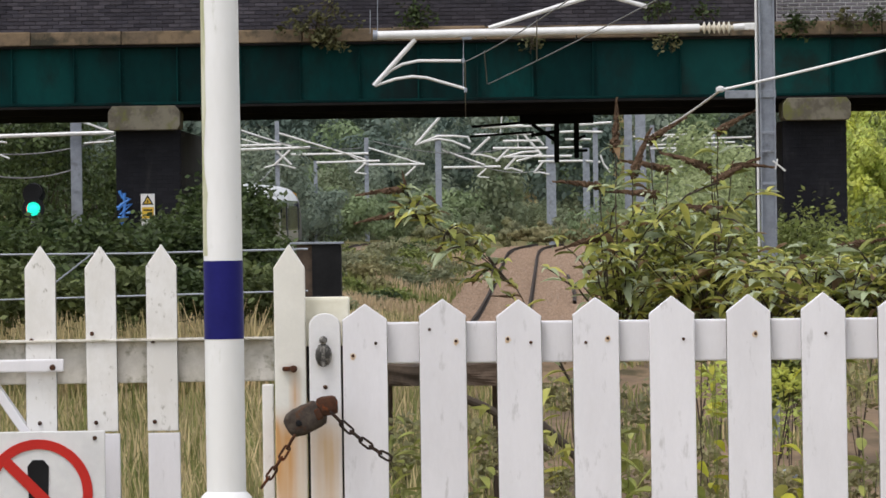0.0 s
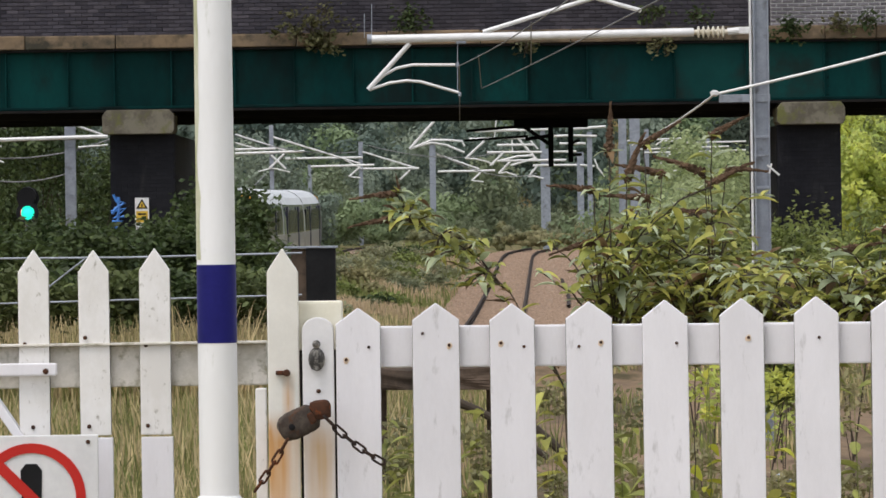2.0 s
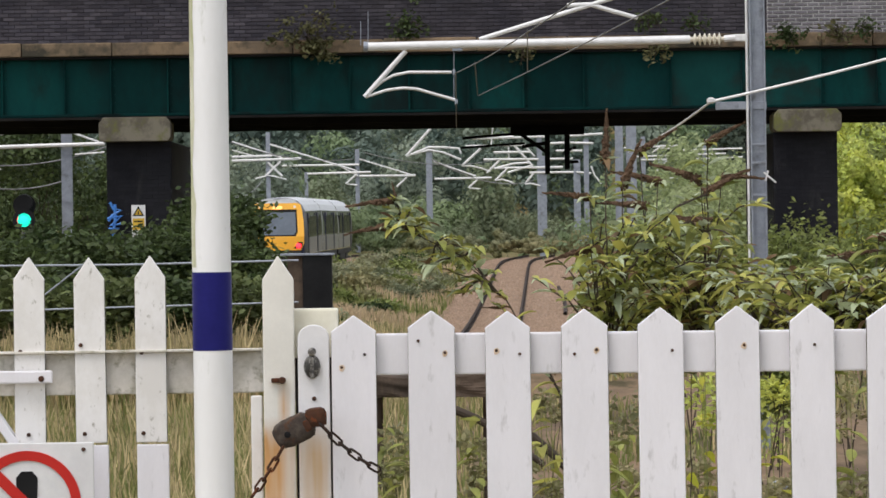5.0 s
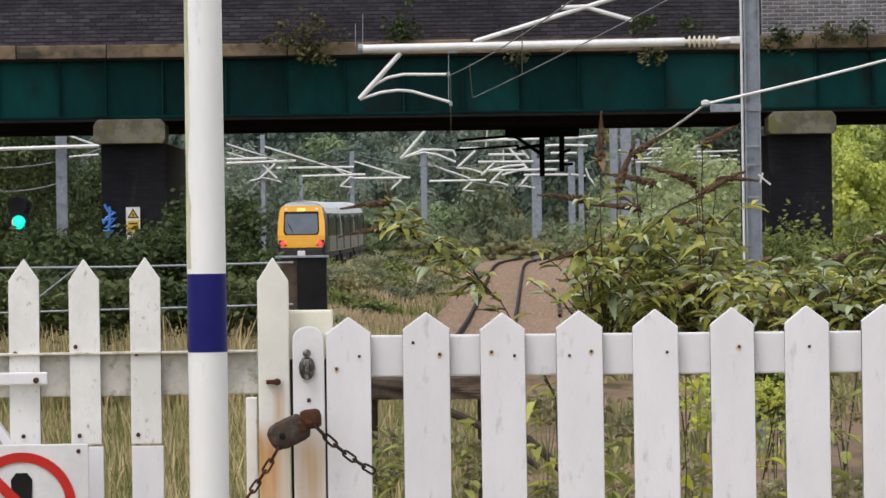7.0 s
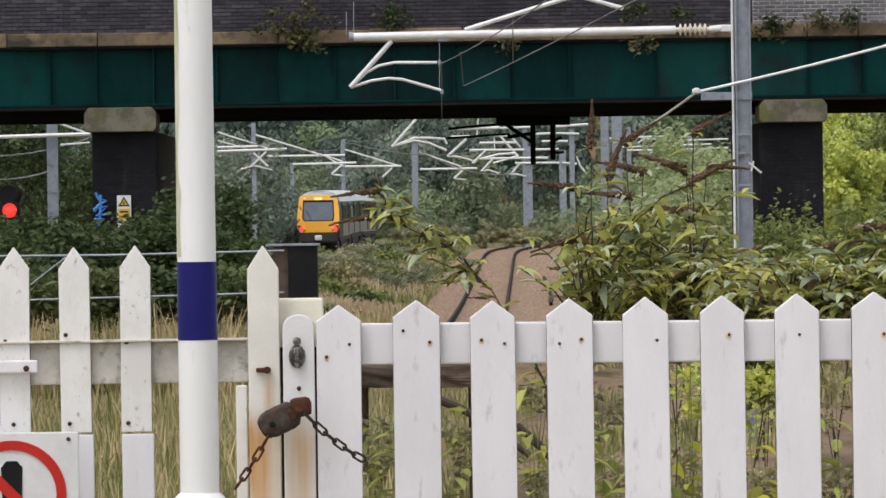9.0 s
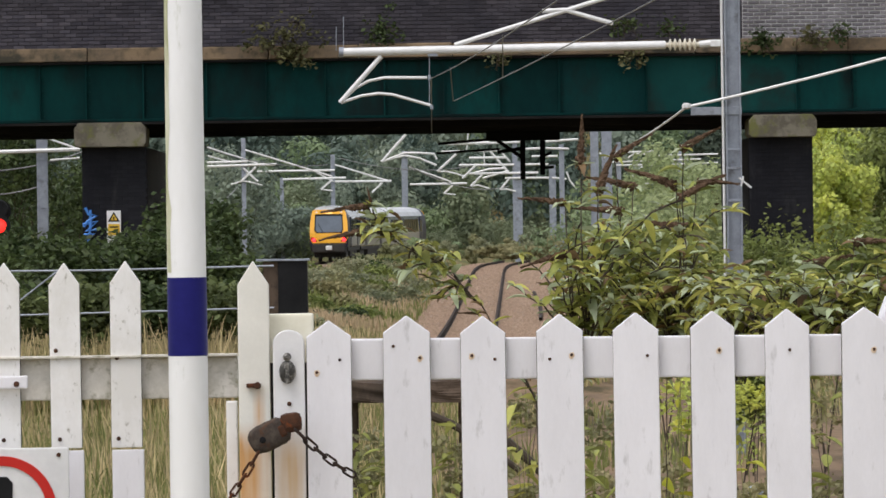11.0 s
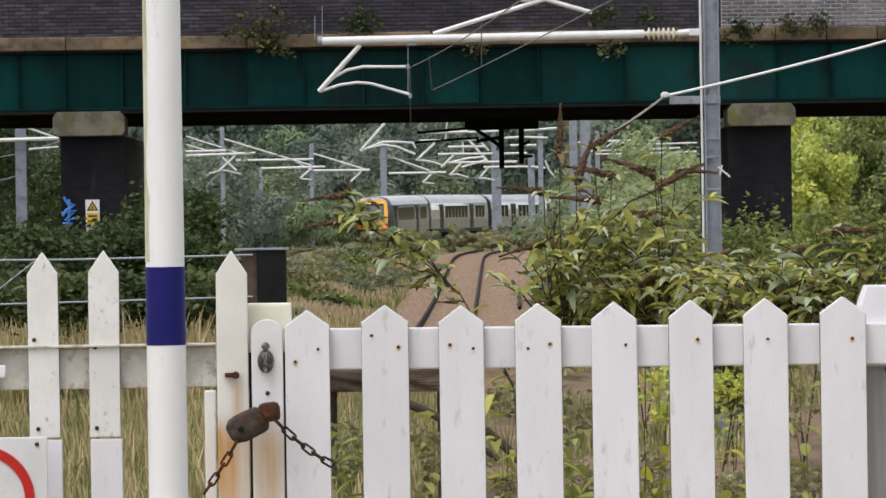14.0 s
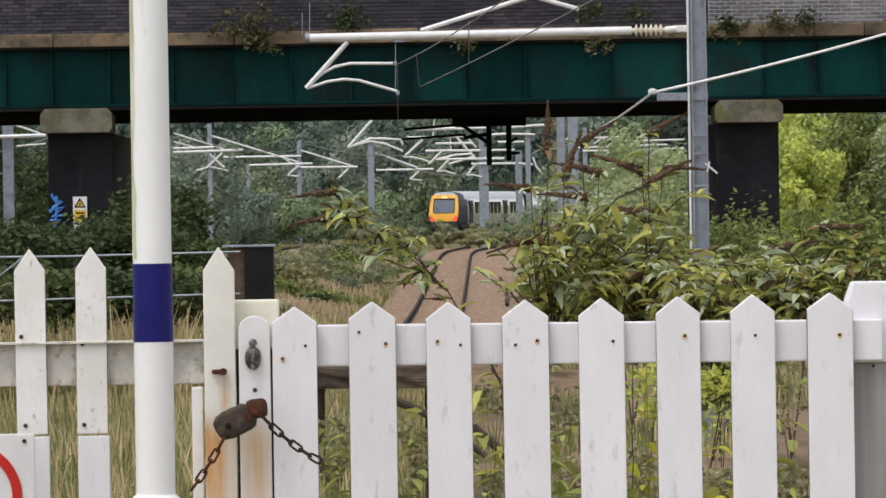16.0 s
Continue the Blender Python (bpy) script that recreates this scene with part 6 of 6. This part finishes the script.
    for n, (g, tips) in enumerate(groups):
        stems = []
        for tip, fl in tips:
            f = foot_of(g)
            d = rng.uniform(-0.3, 0.5)
            fork = Vector((f[0] + rng.uniform(-0.03, 0.03), f[1], 1.95))
            if not stems:
                stems.append(([f, (f[0] - 0.04, f[1], 0.9), fork], None))
            a = fork
            b = Vector((tip[0], tip[1] + d, tip[2]))
            bow = a.lerp(b, 0.45) + Vector((rng.uniform(-0.05, 0.05) + (b.x - a.x) * 0.15, 0, 0.03))
            stems.append(([a, bow, b], fl))
            # side shoots that fill the bush out
            for k in range(8):
                o = a.lerp(bow, rng.uniform(0.2, 1.0)) if k < 6 else bow.lerp(b, rng.uniform(0.2, 0.6))
                e = o + Vector((rng.uniform(-0.32, 0.32), rng.uniform(-0.3, 0.3), rng.uniform(0.12, 0.42)))
                e.z = min(e.z, b.z - 0.05, rng.uniform(2.40, 2.84))
                if n == 0 and e.x < g[0] - 0.1 and rng.uniform() < 0.75:
                    continue
                stems.append(([o, o.lerp(e, 0.5) + Vector((0, 0, 0.04)), e], None))
        make_buddleia(stems, "tall buddleia bush with long green leaves and brown dead flower heads", 20 + n, 0.15, 0.10, (0.52, 0.28, 0.20), 0.24, 1.9)


def make_grass():
    """Dry standing grass and green weeds over the rough ground."""
    rng = np.random.default_rng(31)
    for name, m, n, xa, xb, ya, yb, h, lab in (
            ("dry_grass", DRYGRASS, 20000, -0.085, -0.005, 42, 150, 0.72, "tall dry straw-coloured grass on rough ground"),
            ("tall_straw", DRYGRASS, 7500, -0.085, -0.024, 80, 93, 1.75, "tall dry straw standing before dark shrubs"),
            ("tall_weeds", GREENGRASS, 4200, -0.085, -0.024, 80, 93, 1.45, "tall green weeds among the straw before the shrubs"),
            ("green_grass", GREENGRASS, 30000, -0.085, 0.0, 42, 150, 0.6, "green grass and weeds among the straw"),
            ("trackside_grass", BANKSTRAW, 26000, -0.024, 0.0035, 138, 300, 0.5, "dry grass on the bank between the tracks"),
            ("trackside_weeds", GREENGRASS, 12000, -0.024, 0.0035, 162, 320, 0.45, "green weeds on the bank between the tracks"),
            ("bank_grass", GREENGRASS, 9000, -0.025, 0.09, 44, 110, 0.4, "sparse green weeds on bare brown earth"),
            ("bank_straw", DRYGRASS, 6000, -0.03, 0.09, 44, 120, 0.45, "sparse straw on bare brown earth")):
        y = rng.uniform(ya, yb, n)
        x = rng.uniform(xa, xb, n) * y
        if "trackside" in name:
            keep = np.array([abs(a - train_line(b)[0]) > 2.2 and abs(a - side_line(b)[0]) > 1.9 for a, b in zip(x, y)])
            x, y = x[keep], y[keep]
        if name == "trackside_grass":
            keep = np.array([noise.noise((a * 0.55, b * 0.07, 2.0)) > (-0.7 if b < 168 else 0.05) for a, b in zip(x, y)])
            x, y = x[keep], y[keep]
        if name.startswith("bank"):
            keep = np.array([noise.noise((a * 0.5, b * 0.12, 4.0)) > (-0.5 if a < 0.012 * b else 0.16) for a, b in zip(x, y)])
            x, y = x[keep], y[keep]
        n = len(x)
        z = np.array([ground_z(a, b) for a, b in zip(x, y)])
        patch = np.array([0.75 + 0.5 * noise.noise((a * 0.4, b * 0.1, 9.0)) for a, b in zip(x, y)])
        hh = h * rng.uniform(0.5, 1.35, n) * patch
        lean = rng.normal(0, 0.15, (n, 2)) * hh[:, None]
        a = rng.uniform(0, math.pi, n)
        w = np.stack([np.cos(a), np.sin(a), 0 * a], 1) * (0.009 * (1 + y / 90))[:, None]
        p0 = np.stack([x, y, z - 0.03], 1)
        p1 = p0 + np.stack([lean[:, 0] * 0.4, lean[:, 1] * 0.4, hh * 0.6], 1)
        p2 = p0 + np.stack([lean[:, 0], lean[:, 1], hh], 1)
        v = np.stack([p0 - w, p0 + w, p1 + w * 0.8, p1 - w * 0.8, p2 + w * 0.15, p2 - w * 0.15], 1).reshape(-1, 3)
        o = (np.arange(n) * 6)[:, None]
        f = np.concatenate([o + [0, 1, 2, 3], o + [3, 2, 4, 5]])
        tagged(sheet(name, v, f, m), lab, "grass", kind="stuff")


def make_bare_earth():
    """Bare brown earth and spilt ballast on the near bank."""
    ys = np.linspace(40, 150, 70)
    us = np.linspace(-0.006, 0.10, 40)
    v = [(u * y + 0.4 * noise.noise((u * 30, y * 0.2, 1)), y, ground_z(u * y, y) + 0.03 + 0.05 * noise.noise((u * y * 2, y * 0.6, 2))) for y in ys for u in us]
    k = len(us)
    f = [(j * k + i, j * k + i + 1, (j + 1) * k + i + 1, (j + 1) * k + i) for j in range(len(ys) - 1) for i in range(k - 1)]
    tagged(sheet("bare_earth", v, f, BANK, smooth=True), "bare reddish brown earth and spilt ballast", "ground", kind="structure")


def make_weeds():
    """Broad-leaved weeds seen between the pickets, and tufts on the bridge ledge."""
    rng = np.random.default_rng(77)
    spec = [((-0.408, 46.0, 0.912), 0.5, 0), ((-0.194, 44.0, 0.811), 0.5, 0), ((0.257, 42.0, 1.016), 0.5, 0), ((0.671, 34.0, 1.602), 0.45, 1), ((0.601, 30.0, 1.311), 0.5, 0), ((1.06, 32.0, 1.437), 0.5, 0), ((0.952, 28.0, 1.37), 0.45, 0),
            ((1.401, 30.0, 1.69), 0.55, 1), ((1.222, 26.0, 1.434), 0.45, 0), ((1.822, 30.0, 1.714), 0.5, 1), ((1.723, 28.0, 1.387), 0.35, 1), ((2.487, 34.0, 1.406), 0.5, 0), ((2.265, 30.0, 1.257), 0.4, 0), ((1.065, 33.0, 1.695), 0.4, 0), ((2.726, 32.0, 1.54), 0.5, 0)]
    for n, (p, r, yel) in enumerate(spec):
        g = ground_z(p[0], p[1])
        root = thing("weed", (p[0], p[1], g), "leafy green and yellow weed growing behind the fence", "weed", "weeds behind the fence")
        h = p[2] - g
        vs, fs = [], []
        for k in range(4):
            top = Vector((rng.normal(0, 0.12), rng.normal(0, 0.12), h * rng.uniform(0.75, 1.2)))
            part("stem", tube([(0, 0, -0.03), top * 0.5 + Vector((0.03, 0, 0)), top], 0.0035, 5, end=0.002), GREENGRASS, root)
            for j in range(10):
                t = rng.uniform(0.3, 1.0)
                q = top * t
                d = rng.normal(0, 1, 3)
                d[2] = abs(d[2]) * 0.4
                size = rng.uniform(0.09, 0.2)
                v, f = blade(q, d, size, size * 0.4, rng.uniform(0.2, 1.0), rng)
                off = len(vs)
                vs += v
                fs += [tuple(a + off for a in w) for w in f]
        sheet("foliage", vs, fs, (BRIGHTYEL if n in (7, 9) else BUD_YELLOW) if yel else BUD_LEAF, root, True)
    for n, (p, r, cnt, hang) in enumerate((((-2.396, 109.8, 6.27), 0.32, 420, 0.4), ((-0.472, 109.9, 6.498), 0.2, 160, 0.1), ((-2.064, 109.9, 6.631), 0.2, 60, 0.0), ((6.914, 109.8, 6.201), 0.18, 150, 0.05), ((7.892, 109.8, 6.253), 0.13, 70, 0.05),
                                           ((8.42, 109.8, 6.333), 0.13, 80, 0.05), ((4.405, 109.75, 5.973), 0.14, 80, 0.15), ((4.255, 109.9, 6.595), 0.18, 90, 0.2), ((1.77, 109.75, 5.912), 0.1, 50, 0.15), ((5.077, 109.9, 6.473), 0.14, 60, 0.1))):
        root = thing("wall_weed", p, "small green weed rooted in the bridge ledge", "weed", "weeds on the bridge")
        cp = rng.normal(0, 1, (24, 3)) * np.array([r, 0.05, r * 0.7]) + np.array([0, -0.14, -hang * 0.3])
        v, f = leaves(rng, cp, 0.06, 0.10, int(cnt * 1.7))
        sheet("foliage", v, f, (LEAF_WALL, LEAF_DARK)[n % 2], root)
        for k in range(9):
            e = Vector(cp[k])
            part("stem", tube([(0, 0.08, 0), e * 0.5 + Vector((0, -0.08, 0.06)), e - Vector((0, 0, hang * 0.6))], 0.008, 5), BARK, root)


def make_stones():
    """Loose ballast stones over the side line's bed, one heap of countless pieces."""
    rng = np.random.default_rng(3)
    n = 26000
    y = 125 + 205 * rng.uniform(0, 1, n) ** 1.3
    u = rng.uniform(-2.1, 3.8, n)
    u = np.where(np.abs(np.abs(u) - 0.7525) < 0.12, u + 0.3, u)
    x = np.array([side_line(b)[0] for b in y]) + u
    z = np.array([side_line(b)[1] for b in y]) - 0.15
    s = rng.uniform(0.03, 0.065, n)[:, None]
    base = np.array([(1, 0, 0), (-1, 0, 0), (0, 1, 0), (0, -1, 0), (0, 0, 0.9), (0, 0, -0.6)], dtype=float)
    a = rng.uniform(0, 6.28, n)
    c, d = np.cos(a)[:, None], np.sin(a)[:, None]
    b = base[None] * rng.uniform(0.7, 1.3, (n, 6, 1))
    v = np.stack([b[:, :, 0] * c - b[:, :, 1] * d, b[:, :, 0] * d + b[:, :, 1] * c, b[:, :, 2]], 2) * s[:, :, None] + np.stack([x, y, z], 1)[:, None]
    tri = np.array([(0, 2, 4), (2, 1, 4), (1, 3, 4), (3, 0, 4)])
    f = ((np.arange(n) * 6)[:, None, None] + tri[None]).reshape(-1, 3)
    tagged(sheet("ballast_stones", v.reshape(-1, 3), f, STONES), "loose brown ballast stones on the track bed", "ballast", kind="stuff")


make_stones()
make_bare_earth()
make_grass()
make_weeds()
make_woods()
make_verge()
make_shrubs()
make_buddleias()


# ---- what moves ----
def along(s):
    """The pose point on the running line, s metres from the camera's end."""
    x, z = train_line(s)
    return Vector((x, s, z))


def motions():
    """The train runs away along its line; each car rides on its two bogies."""
    for k, car in enumerate(cars):
        rows = []
        for j in range(33):
            t = j * 0.5
            u = min(t, 13.0)
            rear = 187.0 + 16.2 * u + 0.16 * u * u + 19.9 * (t - u)
            mid = rear + CAR / 2 + k * (CAR + 0.4)
            a, b = along(mid - 8), along(mid + 8)
            d = b - a
            turn = pose(0, 0, 0, 0, 0, 180 if k == 2 else 0)
            rows.append((t, Matrix.Translation((a + b) / 2) @ d.to_track_quat("Y", "Z").to_matrix().to_4x4() @ turn))
        walk(car, rows)
    # the signal turns from green to red
    shut = lambda a: pose(0, 0, -0.12, 0, 0, a)
    walk(signal_drum, [(0.0, shut(0)), (7.5, shut(0)), (7.667, shut(82)), (16.0, shut(82))])


motions()
